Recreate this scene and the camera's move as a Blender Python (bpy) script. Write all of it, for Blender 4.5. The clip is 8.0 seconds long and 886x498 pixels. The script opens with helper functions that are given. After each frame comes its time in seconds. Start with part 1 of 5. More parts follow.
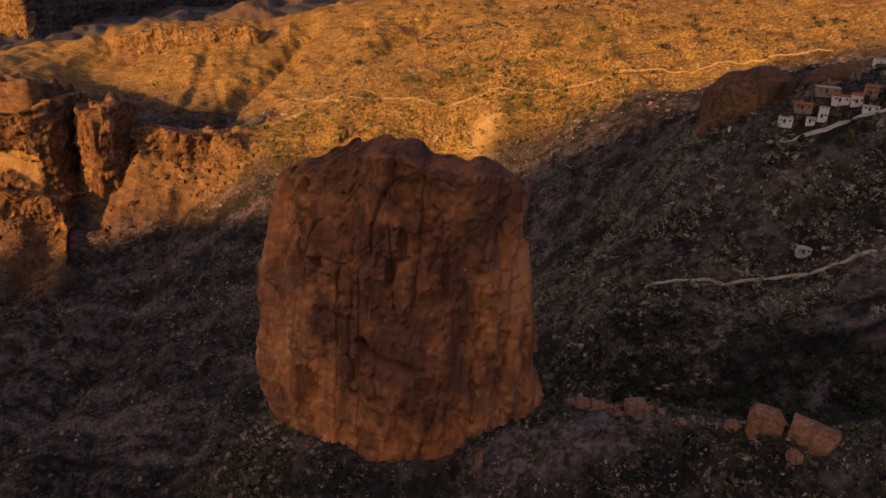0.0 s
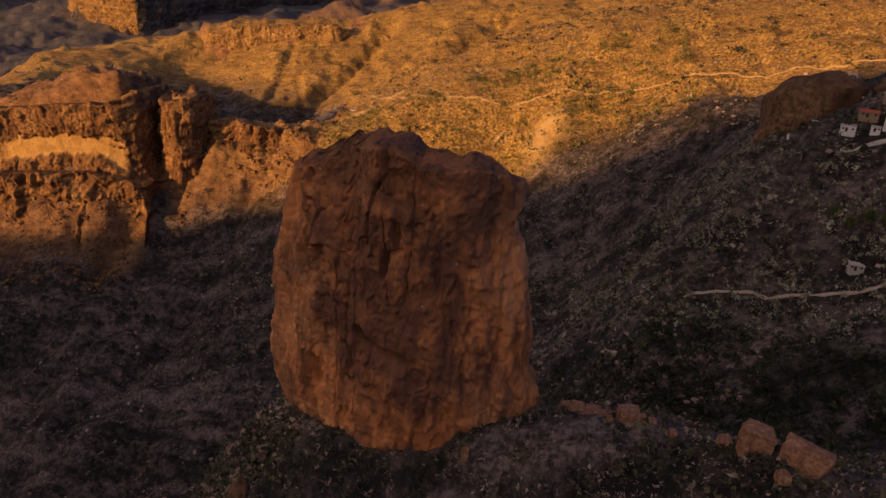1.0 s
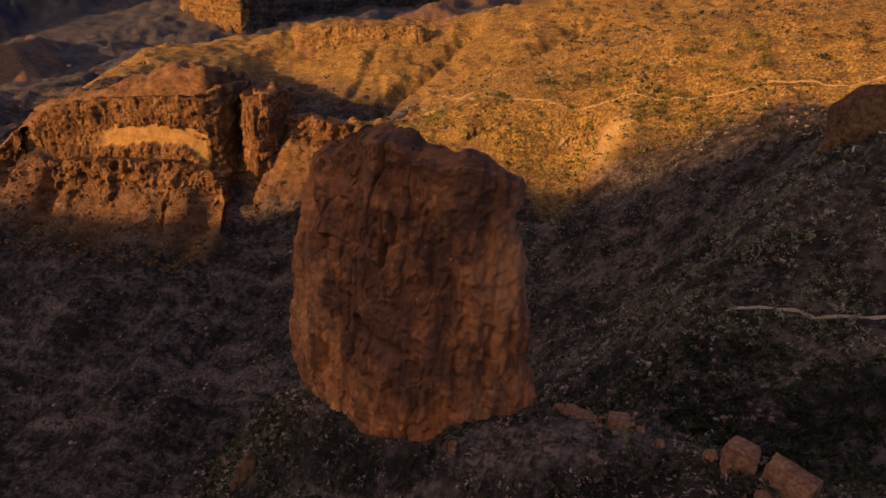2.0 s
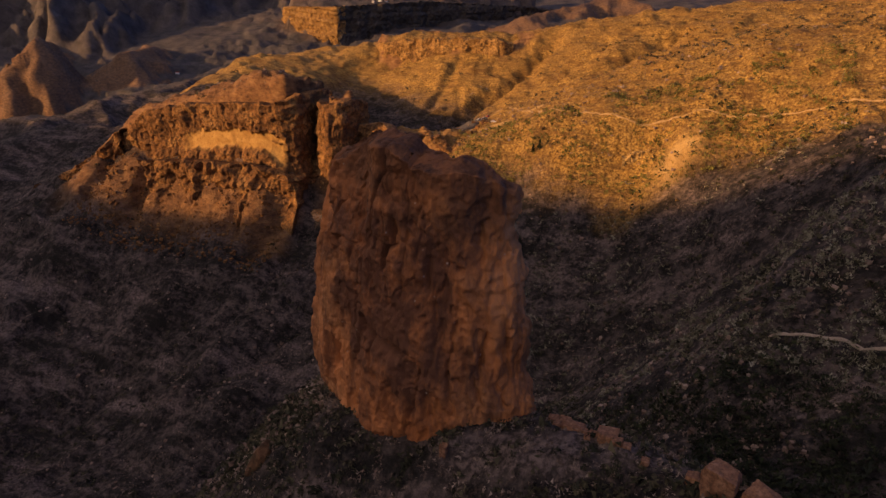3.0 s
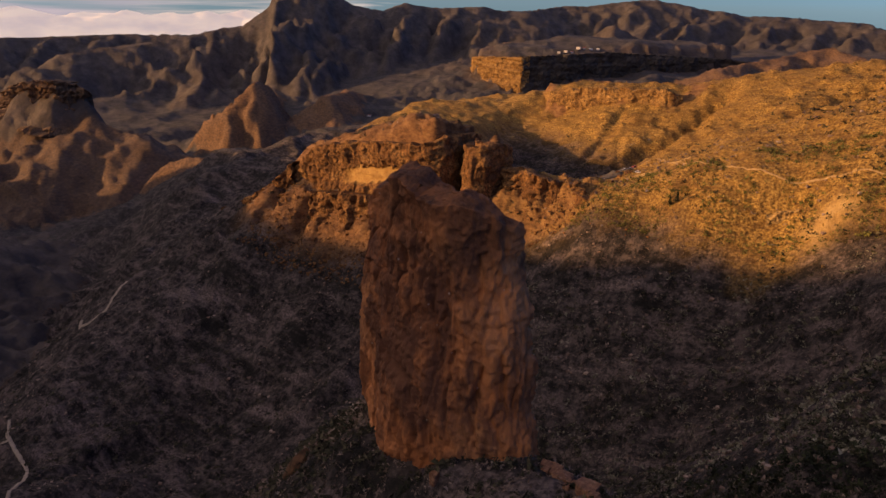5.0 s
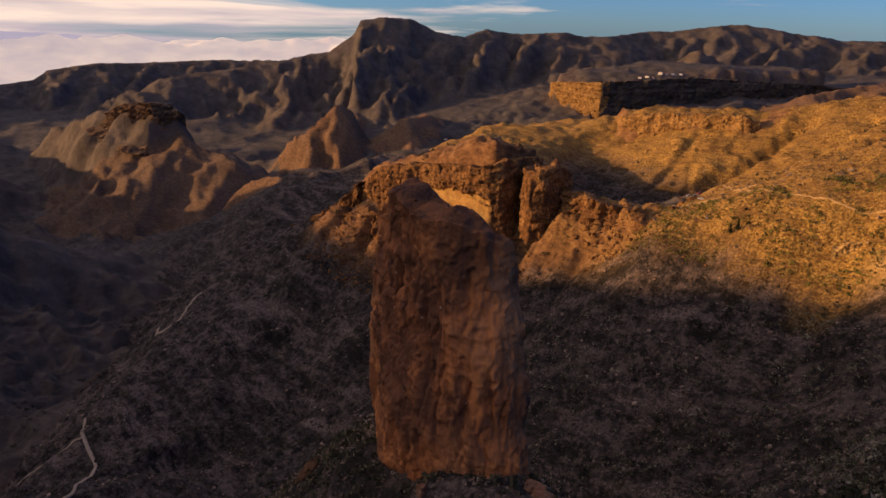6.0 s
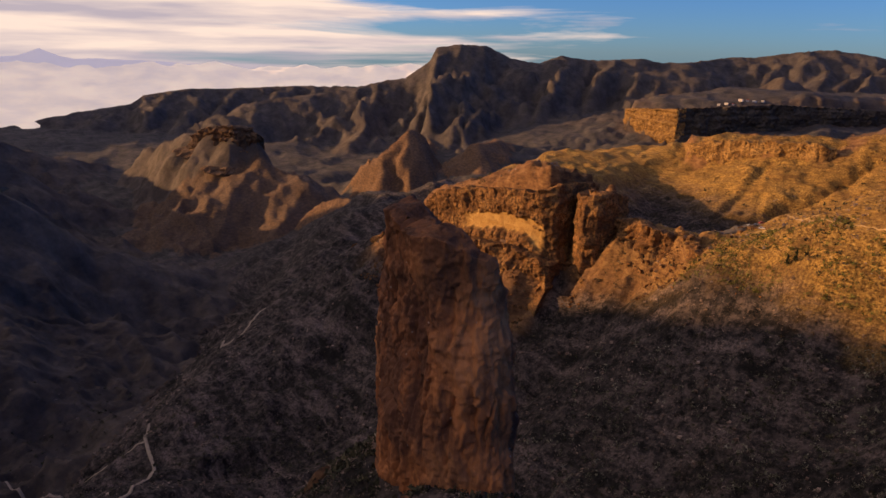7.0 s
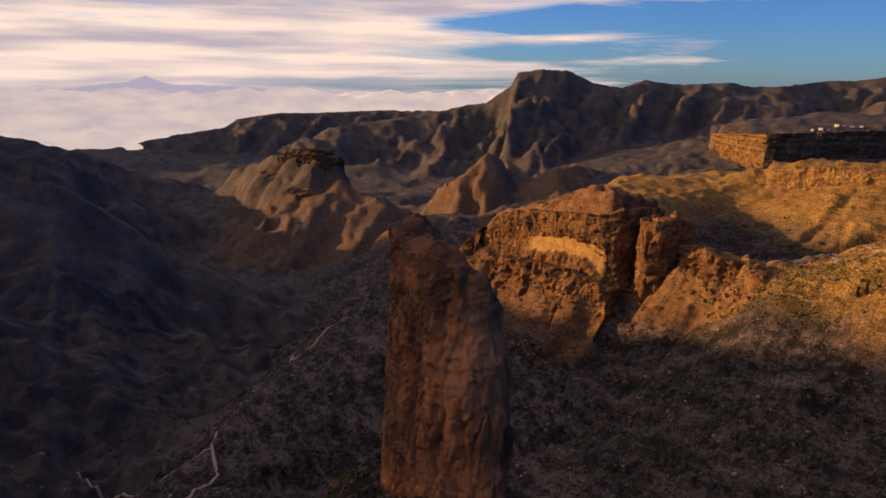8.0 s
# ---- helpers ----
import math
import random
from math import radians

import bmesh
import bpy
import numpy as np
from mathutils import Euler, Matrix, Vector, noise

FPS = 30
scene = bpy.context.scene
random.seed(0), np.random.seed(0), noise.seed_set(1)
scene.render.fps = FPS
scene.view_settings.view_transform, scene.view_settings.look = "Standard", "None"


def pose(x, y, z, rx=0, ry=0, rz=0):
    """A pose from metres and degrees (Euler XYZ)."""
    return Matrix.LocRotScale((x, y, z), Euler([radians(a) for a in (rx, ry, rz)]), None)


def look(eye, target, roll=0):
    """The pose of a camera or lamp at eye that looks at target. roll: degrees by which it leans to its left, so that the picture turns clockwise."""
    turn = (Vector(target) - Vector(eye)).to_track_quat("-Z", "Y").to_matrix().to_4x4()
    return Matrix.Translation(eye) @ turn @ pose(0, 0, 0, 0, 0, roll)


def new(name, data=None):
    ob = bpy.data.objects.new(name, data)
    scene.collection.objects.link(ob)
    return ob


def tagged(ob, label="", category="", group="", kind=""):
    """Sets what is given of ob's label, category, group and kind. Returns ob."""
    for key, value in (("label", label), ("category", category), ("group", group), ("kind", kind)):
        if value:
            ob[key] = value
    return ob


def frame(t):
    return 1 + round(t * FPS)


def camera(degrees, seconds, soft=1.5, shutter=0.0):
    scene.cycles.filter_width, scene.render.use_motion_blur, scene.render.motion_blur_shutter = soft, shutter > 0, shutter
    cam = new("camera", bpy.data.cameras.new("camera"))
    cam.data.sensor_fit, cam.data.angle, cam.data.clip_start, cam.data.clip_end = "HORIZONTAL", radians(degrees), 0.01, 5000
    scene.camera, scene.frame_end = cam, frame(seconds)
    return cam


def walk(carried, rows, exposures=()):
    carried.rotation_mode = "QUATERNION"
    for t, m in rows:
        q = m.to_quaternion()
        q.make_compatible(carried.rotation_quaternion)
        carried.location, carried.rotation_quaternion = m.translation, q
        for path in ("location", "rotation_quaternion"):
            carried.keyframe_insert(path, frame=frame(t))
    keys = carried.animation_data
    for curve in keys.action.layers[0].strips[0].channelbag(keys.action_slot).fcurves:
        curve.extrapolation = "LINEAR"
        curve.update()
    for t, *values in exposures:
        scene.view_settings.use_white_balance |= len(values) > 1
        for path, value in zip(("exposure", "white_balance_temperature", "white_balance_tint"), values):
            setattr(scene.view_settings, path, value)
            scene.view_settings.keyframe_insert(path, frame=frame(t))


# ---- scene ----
cam = camera(66.0, 8.0)
PATH = [
    (0, (0.13, -1.03, 87.845), (0.145, 0.802, 87.042), 3.0),
    (0.5, (8.518, -1.427, 87.859), (8.415, 0.4, 87.051), 3.0),
    (1, (16.879, -1.535, 87.937), (16.657, 0.279, 87.125), 2.9),
    (1.5, (25.399, -1.127, 88.055), (25.056, 0.666, 87.237), 2.9),
    (3, (51.135, 2.436, 88.558), (50.43, 4.131, 87.763), 2.4),
    (3.5, (59.118, 4.852, 88.584), (58.296, 6.505, 87.815), 2.3),
    (4, (66.982, 7.887, 88.565), (66.041, 9.488, 87.822), 2.1),
    (4.5, (74.722, 11.439, 88.49), (73.664, 12.978, 87.775), 1.9),
    (6, (96.709, 24.774, 87.802), (95.358, 26.11, 87.176), 1.3),
    (6.5, (103.73, 29.667, 87.682), (102.304, 30.936, 87.086), 1.15),
    (7, (110.691, 35.127, 87.603), (109.184, 36.316, 87.042), 1.05),
    (7.5, (117.385, 40.821, 87.571), (115.807, 41.93, 87.04), 0.9),
    (8, (124.132, 47.024, 87.575), (122.477, 48.03, 87.077), 0.7),
]
EXPOSURES = [(0, 0.54, 6900, 16), (3, 0.47, 6750, 14.5), (8, 0.46, 6500, 12)]
walk(cam, [(t, look(eye, target, roll)) for t, eye, target, roll in PATH], EXPOSURES)

# ---- world and sun: low evening sun in the west, sky half veiled by high cloud ----
SUN_AZ, SUN_EL = 128.0, 9.5      # degrees; azimuth turns left from the y axis
world = bpy.data.worlds.new("evening_sky")
scene.world = world
world.use_nodes = True
wn, wl = world.node_tree.nodes, world.node_tree.links
wn.clear()


def wnode(kind, **values):
    n = wn.new(kind)
    for key, value in values.items():
        n.inputs[key].default_value = value
    return n


w_out = wn.new("ShaderNodeOutputWorld")
w_bg = wn.new("ShaderNodeBackground")
w_bg.inputs["Strength"].default_value = 0.055
sky = wn.new("ShaderNodeTexSky")
sky.sky_type, sky.sun_disc = "NISHITA", False
sky.sun_elevation, sky.sun_rotation = radians(SUN_EL), radians(-SUN_AZ)
sky.altitude, sky.air_density, sky.dust_density, sky.ozone_density = 1500, 1.0, 0.4, 3.0
w_dir = wn.new("ShaderNodeTexCoord")
w_sep = wn.new("ShaderNodeSeparateXYZ")
wl.new(w_dir.outputs["Generated"], w_sep.inputs["Vector"])


def wmath(op, a, b, clamp=False):
    n = wn.new("ShaderNodeMath")
    n.operation, n.use_clamp = op, clamp
    for sock, v in zip(n.inputs, (a, b)):
        if isinstance(v, (int, float)):
            sock.default_value = v
        else:
            wl.new(v, sock)
    return n.outputs[0]


# high streaky cloud, drawn out level
turned = wn.new("ShaderNodeMapping")
turned.inputs["Rotation"].default_value = (radians(1.5), radians(-3), 0)
turned.inputs["Scale"].default_value = (1.7, 1.7, 21)
wl.new(w_dir.outputs["Generated"], turned.inputs["Vector"])
streaks = wn.new("ShaderNodeTexNoise")
streaks.inputs["Scale"].default_value, streaks.inputs["Detail"].default_value, streaks.inputs["Roughness"].default_value = 1.25, 9.0, 0.55
streaks.inputs["Distortion"].default_value = 0.35
wl.new(turned.outputs["Vector"], streaks.inputs["Vector"])
# more of it towards the west
west_side = wmath("ADD", wmath("MULTIPLY", w_sep.outputs["X"], -0.75), wmath("MULTIPLY", w_sep.outputs["Y"], -0.66))
amount = wmath("MULTIPLY", wmath("SUBTRACT", wmath("ADD", streaks.outputs["Fac"], wmath("MULTIPLY", west_side, 0.36)), 0.485), 7.0, True)
tone = wn.new("ShaderNodeTexNoise")
tone.inputs["Scale"].default_value, tone.inputs["Detail"].default_value = 2.2, 5.0
wl.new(turned.outputs["Vector"], tone.inputs["Vector"])
cloud_col = wn.new("ShaderNodeValToRGB")
cloud_col.color_ramp.elements[0].position, cloud_col.color_ramp.elements[0].color = 0.38, (7.0, 6.0, 6.6, 1)
cloud_col.color_ramp.elements[1].position, cloud_col.color_ramp.elements[1].color = 0.62, (13.5, 10.6, 8.8, 1)
wl.new(tone.outputs["Fac"], cloud_col.inputs["Fac"])
w_mix = wn.new("ShaderNodeMix")
w_mix.data_type = "RGBA"
wl.new(amount, w_mix.inputs[0])
tint = wn.new("ShaderNodeMix")
tint.data_type, tint.blend_type = "RGBA", "MULTIPLY"
tint.inputs[0].default_value = 1.0
tint.inputs[7].default_value = (0.75, 1.15, 2.0, 1)
wl.new(sky.outputs["Color"], tint.inputs[6])
wl.new(tint.outputs[2], w_mix.inputs[6])
wl.new(cloud_col.outputs["Color"], w_mix.inputs[7])
wl.new(w_mix.outputs[2], w_bg.inputs["Color"])
wl.new(w_bg.outputs["Background"], w_out.inputs["Surface"])

sun = new("sun", bpy.data.lights.new("sun", "SUN"))
sun.data.energy, sun.data.angle, sun.data.color = 5.0, radians(0.4), (1.0, 0.54, 0.215)
su = Vector((-math.sin(radians(SUN_AZ)) * math.cos(radians(SUN_EL)), math.cos(radians(SUN_AZ)) * math.cos(radians(SUN_EL)), math.sin(radians(SUN_EL))))
sun.matrix_world = look(su * 3000, (0, 0, 0))


# ---- noise on arrays ----
def lattice(ix, iy, iz, seed):
    h = (ix.astype(np.int64) * 374761393 + iy.astype(np.int64) * 668265263 + iz.astype(np.int64) * 2147483647 + seed * 1274126177) & 0xFFFFFFFF
    h = ((h ^ (h >> 13)) * 1274126177) & 0xFFFFFFFF
    h = ((h ^ (h >> 16)) * 2246822519) & 0xFFFFFFFF
    return ((h ^ (h >> 13)) & 0xFFFFFF) / float(0xFFFFFF) * 2 - 1


def noise3(x, y, z, seed=0):
    """Smooth value noise, -1 to 1."""
    x, y, z = np.broadcast_arrays(np.asarray(x, float), np.asarray(y, float), np.asarray(z, float))
    ix, iy, iz = np.floor(x), np.floor(y), np.floor(z)
    fx, fy, fz = x - ix, y - iy, z - iz
    fx, fy, fz = [f * f * f * (f * (f * 6 - 15) + 10) for f in (fx, fy, fz)]
    out = 0
    for dx in (0, 1):
        for dy in (0, 1):
            for dz in (0, 1):
                w = (fx if dx else 1 - fx) * (fy if dy else 1 - fy) * (fz if dz else 1 - fz)
                out = out + w * lattice(ix + dx, iy + dy, iz + dz, seed)
    return out


def fbm(x, y, z=0.0, octaves=5, seed=0, gain=0.5):
    total, amp = 0, 1.0
    for o in range(octaves):
        total = total + amp * noise3(x * 2 ** o + 17.3 * o, y * 2 ** o - 9.1 * o, np.asarray(z) * 2 ** o + 3.7 * o, seed + o)
        amp *= gain
    return total


def ridged(x, y, z=0.0, octaves=4, seed=0):
    total, amp = 0, 1.0
    for o in range(octaves):
        total = total + amp * (1 - np.abs(noise3(x * 2 ** o + 5.1 * o, y * 2 ** o + 2.3 * o, np.asarray(z) * 2 ** o, seed + o)) * 2)
        amp *= 0.5
    return total


def smooth(a, b, v):
    t = np.clip((v - a) / (b - a), 0, 1)
    return t * t * (3 - 2 * t)


def along(line, x, y):
    """Distance from a polyline in plan, and the height of its nearest point."""
    line = np.asarray(line, float)
    best, height, run = np.full(np.shape(x), 1e9), np.zeros(np.shape(x)), np.zeros(np.shape(x))
    done = 0.0
    for a, b in zip(line[:-1], line[1:]):
        d = b[:2] - a[:2]
        length = np.hypot(*d)
        k = np.clip(((x - a[0]) * d[0] + (y - a[1]) * d[1]) / length ** 2, 0, 1)
        dist = np.hypot(x - a[0] - k * d[0], y - a[1] - k * d[1])
        near = dist < best
        best = np.where(near, dist, best)
        height = np.where(near, a[2] + k * (b[2] - a[2]), height)
        run = np.where(near, done + k * length, run)
        done += length
    return best, height, run


def inside(poly, x, y):
    """Signed distance to a closed outline, positive inside."""
    poly = np.asarray(poly, float)
    odd = np.zeros(np.shape(x), bool)
    best = np.full(np.shape(x), 1e9)
    for a, b in zip(poly, np.roll(poly, -1, 0)):
        d = b - a
        k = np.clip(((x - a[0]) * d[0] + (y - a[1]) * d[1]) / (d @ d), 0, 1)
        best = np.minimum(best, np.hypot(x - a[0] - k * d[0], y - a[1] - k * d[1]))
        cross = (a[1] > y) != (b[1] > y)
        odd ^= cross & (x < d[0] * (y - a[1]) / (d[1] if d[1] else 1e-9) + a[0])
    return np.where(odd, best, -best)


# ---- the lie of the land, as lines of plan and height ----
POLE = (-5.0, 127.0)
LAND = {
    "saddle_crest": [(-44, 138, -24), (-5, 127, -9), (26, 119, 2.5), (45, 107, 9.5), (64, 99, 12), (105, 76, 20), (190, 30, 40), (330, -60, 70)],
    "rock_apron": [(-38, 139, -18), (-31, 120, -19.5), (-22, 110.5, -12.5), (-14, 108.5, -13.5), (-6.5, 108, -13.5), (2.8, 107.5, -11), (6.5, 107, -6), (9.5, 106.5, -3), (16, 108.5, -0.5), (24, 111.5, 1.5), (30, 113.5, 3.5)],
    "crest_front": [(-52, 138, -33), (-46, 112, -36), (-14, 102, -26), (11, 100, -15), (47, 98, 2), (70, 84, 7)],
    "front_gully": [(-60, 60, -75), (-10, 50, -60), (60, 40, -30), (130, 0, 5)],
    "west_flank": [(-120, 120, -110), (-150, 40, -125), (-100, -100, -110), (0, -250, -60)],
    "ravine": [(150, 140, -6), (100, 150, -25), (60, 155, -42), (20, 190, -85), (-30, 240, -135), (-100, 270, -178), (-190, 262, -205), (-300, 215, -228), (-400, 150, -240)],
    "ravine_right": [(114, 174, -12), (90, 195, -22), (65, 202, -31)],
    "spur": [(128, 219, 22), (107, 229, 2), (75, 232, -14), (45, 240, -50)],
    "slope_back": [(107, 320, 2), (93, 318, -20), (82, 310, -50), (51, 316, -73), (42, 320, -86), (-7, 314, -120), (-60, 330, -140)],
    "slope_mid": [(68, 354, -29), (56, 352, -55), (35, 343, -75), (0, 381, -76), (-33, 372, -94), (-66, 382, -86), (-46, 350, -107), (-137, 321, -168)],
    "shadow_edge": [(101, 359, 12), (59, 366, -31), (26, 370, -67), (-19, 404, -61), (-90, 392, -92), (-149, 394, -112), (-196, 385, -150), (-242, 361, -159)],
    "west_slope": [(-238, 325, -177), (-213, 296, -180), (-162, 331, -169), (-223, 287, -184), (-239, 249, -205)],
    "mesa_talus": [(-301, 402, -131), (-277, 390, -138), (-250, 345, -168), (-284, 318, -192), (-332, 350, -172), (-336, 287, -222), (-347, 237, -235)],
    "mesa_spur_foot": [(-415, 408, -124), (-430, 372, -150), (-468, 350, -178), (-377, 330, -200), (-366, 319, -200), (-433, 270, -215), (-527, 268, -225)],
    "spur_crest": [(-440, 466, -66), (-470, 454, -84), (-509, 443, -108), (-560, 438, -138), (-640, 425, -180), (-720, 400, -225)],
    "canyon_side": [(-300, 60, -205), (-393, 146, -226), (-431, 160, -232), (-613, 296, -238), (-804, 452, -256), (-1079, 737, -208)],
    "canyon_wall": [(-470, 60, -300), (-680, 230, -320), (-900, 400, -345), (-1200, 700, -300)],
    "upper_side": [(-629, 335, -222), (-760, 520, -225), (-900, 720, -190)],
    "canyon_floor": [(-420, -250, -300), (-640, 20, -365), (-860, 190, -395), (-1200, 380, -405), (-1600, 480, -400), (-2300, 420, -390)],
    "terrace": [(-194, 482, -36), (-154, 471, -41), (-123, 446, -43), (-96, 446, -34), (-70, 442, -24), (-44, 434, -25), (-19, 435, -24), (6, 437, -20), (35, 418, -15), (60, 420, -6), (92, 405, 8)],
    "mesa_floor": [(-500, 425, -122), (-470, 440, -98), (-448, 440, -92), (-392, 438, -86), (-340, 438, -80), (-296, 438, -77), (-268, 442, -82)],
    "back_ravine": [(-148, 570, -66), (-168, 546, -78), (-186, 535, -80), (-205, 560, -94), (-245, 590, -102), (-300, 650, -108), (-350, 710, -106), (-400, 770, -94), (-430, 820, -74)],
    "plateau_edge": [(-445, 905, -32), (-520, 870, -48), (-605, 827, -62), (-570, 740, -63), (-520, 640, -54), (-470, 560, -50), (-440, 515, -48)],
    "mesa_back": [(-720, 860, -150), (-690, 760, -140), (-640, 650, -140), (-590, 560, -135), (-530, 500, -115)],
    "plateau": [(-492, 860, -55), (-480, 780, -58), (-466, 740, -64), (-420, 660, -66), (-380, 590, -62), (-330, 540, -52)],
    "plateau_west": [(-582, 1111, -84), (-700, 1300, -122), (-962, 1516, -172), (-1153, 1601, -206), (-1300, 1650, -236), (-1420, 1640, -262)],
    "hill": [(-123, 509, -40), (-92, 490, -24), (-61, 467, -9), (-20, 450, -2), (30, 446, 8), (65, 452, 17), (110, 436, 27), (150, 417, 30)],
    "hill_crest": [(-445, 930, -46), (-393, 900, -38), (-330, 900, -28), (-262, 900, -14), (-184, 905, 11), (-150, 920, 18), (-83, 930, 28), (-21, 940, 37), (31, 950, 44), (150, 980, 56), (330, 900, 90)],
    "hill_right": [(123, 300, 32), (112, 360, 19), (130, 400, 20), (240, 330, 50), (400, 300, 85)],
    "hamlet_ground": [(92, 278, 18), (103, 271, 25), (112, 260, 28), (118, 252, 33), (124, 246, 39), (134, 242, 42), (147, 240, 48), (170, 232, 57)],
    "rib_foot": [(-411, 412, -132), (-372, 420, -124), (-309, 415, -118), (-286, 418, -110), (-254, 424, -116)],
    "gorge": [(-262, 504, -66), (-262, 480, -76), (-258, 462, -90), (-254, 448, -103), (-248, 420, -124)],
    "crag_talus": [(-235, 460, -84), (-217, 450, -82), (-192, 460, -66), (-167, 440, -88), (-138, 436, -66), (-206, 430, -112), (-160, 418, -104)],
    "crag_rim": [(-240, 478, -46), (-222, 484, -40), (-206, 486, -40), (-181, 482, -42), (-157, 478, -43)],
    "bowl_rim": [(-194, 488, -38), (-164, 502, -46), (-148, 524, -41), (-133, 546, -31), (-118, 575, -27)],
    "terrace_foot": [(-121, 428, -54), (-66, 424, -46), (-31, 418, -45), (8, 418, -42), (30, 406, -38), (58, 392, -26)],
    "near_hill": [(-74, 532, -5), (-21, 511, 10), (22, 496, 23), (65, 493, 43), (120, 478, 52)],
    "near_crest": [(-108, 562, -18), (-64, 565, 2), (-24, 562, 21), (16, 558, 37), (58, 540, 49), (120, 530, 62), (300, 500, 95)],
    "hollow": [(-130, 640, -60), (-90, 680, -48), (-40, 690, -32), (10, 680, -12), (70, 650, 12), (180, 640, 50)],
    "far_slope": [(-388, 891, -46), (-330, 850, -42), (-275, 793, -55), (-216, 814, -50), (-169, 833, -18), (-89, 793, -7), (-30, 800, 14), (60, 800, 30)],
    "far_slope_foot": [(-340, 765, -88), (-283, 781, -58), (-262, 705, -98), (-200, 645, -92)],
    "ridge_rim": [(-582, 1180, -104), (-300, 1060, -72), (-60, 1080, -20), (150, 1120, 20)],
    "behind_hill": [(150, 1250, 0), (-250, 1350, -100), (-600, 1700, -210), (100, 1900, -80), (700, 1500, 60)],
    "far_floor": [(-1547, 2075, -230), (-1645, 1900, -252), (-1513, 1600, -287), (-1590, 1500, -300), (-1330, 1250, -300)],
    "far_canyon": [(-1420, 800, -385), (-1560, 1020, -390), (-1720, 1120, -390), (-1950, 1300, -385), (-2300, 1700, -360)],
    "far_plain": [(-1200, 2120, -238), (-1350, 2130, -232), (-1520, 2170, -216), (-1640, 2200, -200), (-1350, 2500, -178), (-1000, 2900, -160), (-700, 2400, -190), (-200, 2600, -120), (-1500, 2700, -150)],
    "rim": [(-4900, 0, -330), (-4200, 2600, -260), (-1500, 4700, -50), (2500, 4200, 50), (4900, 0, 60), (2500, -4200, 0), (-1500, -4600, -100), (-4300, -2500, -200)],
}
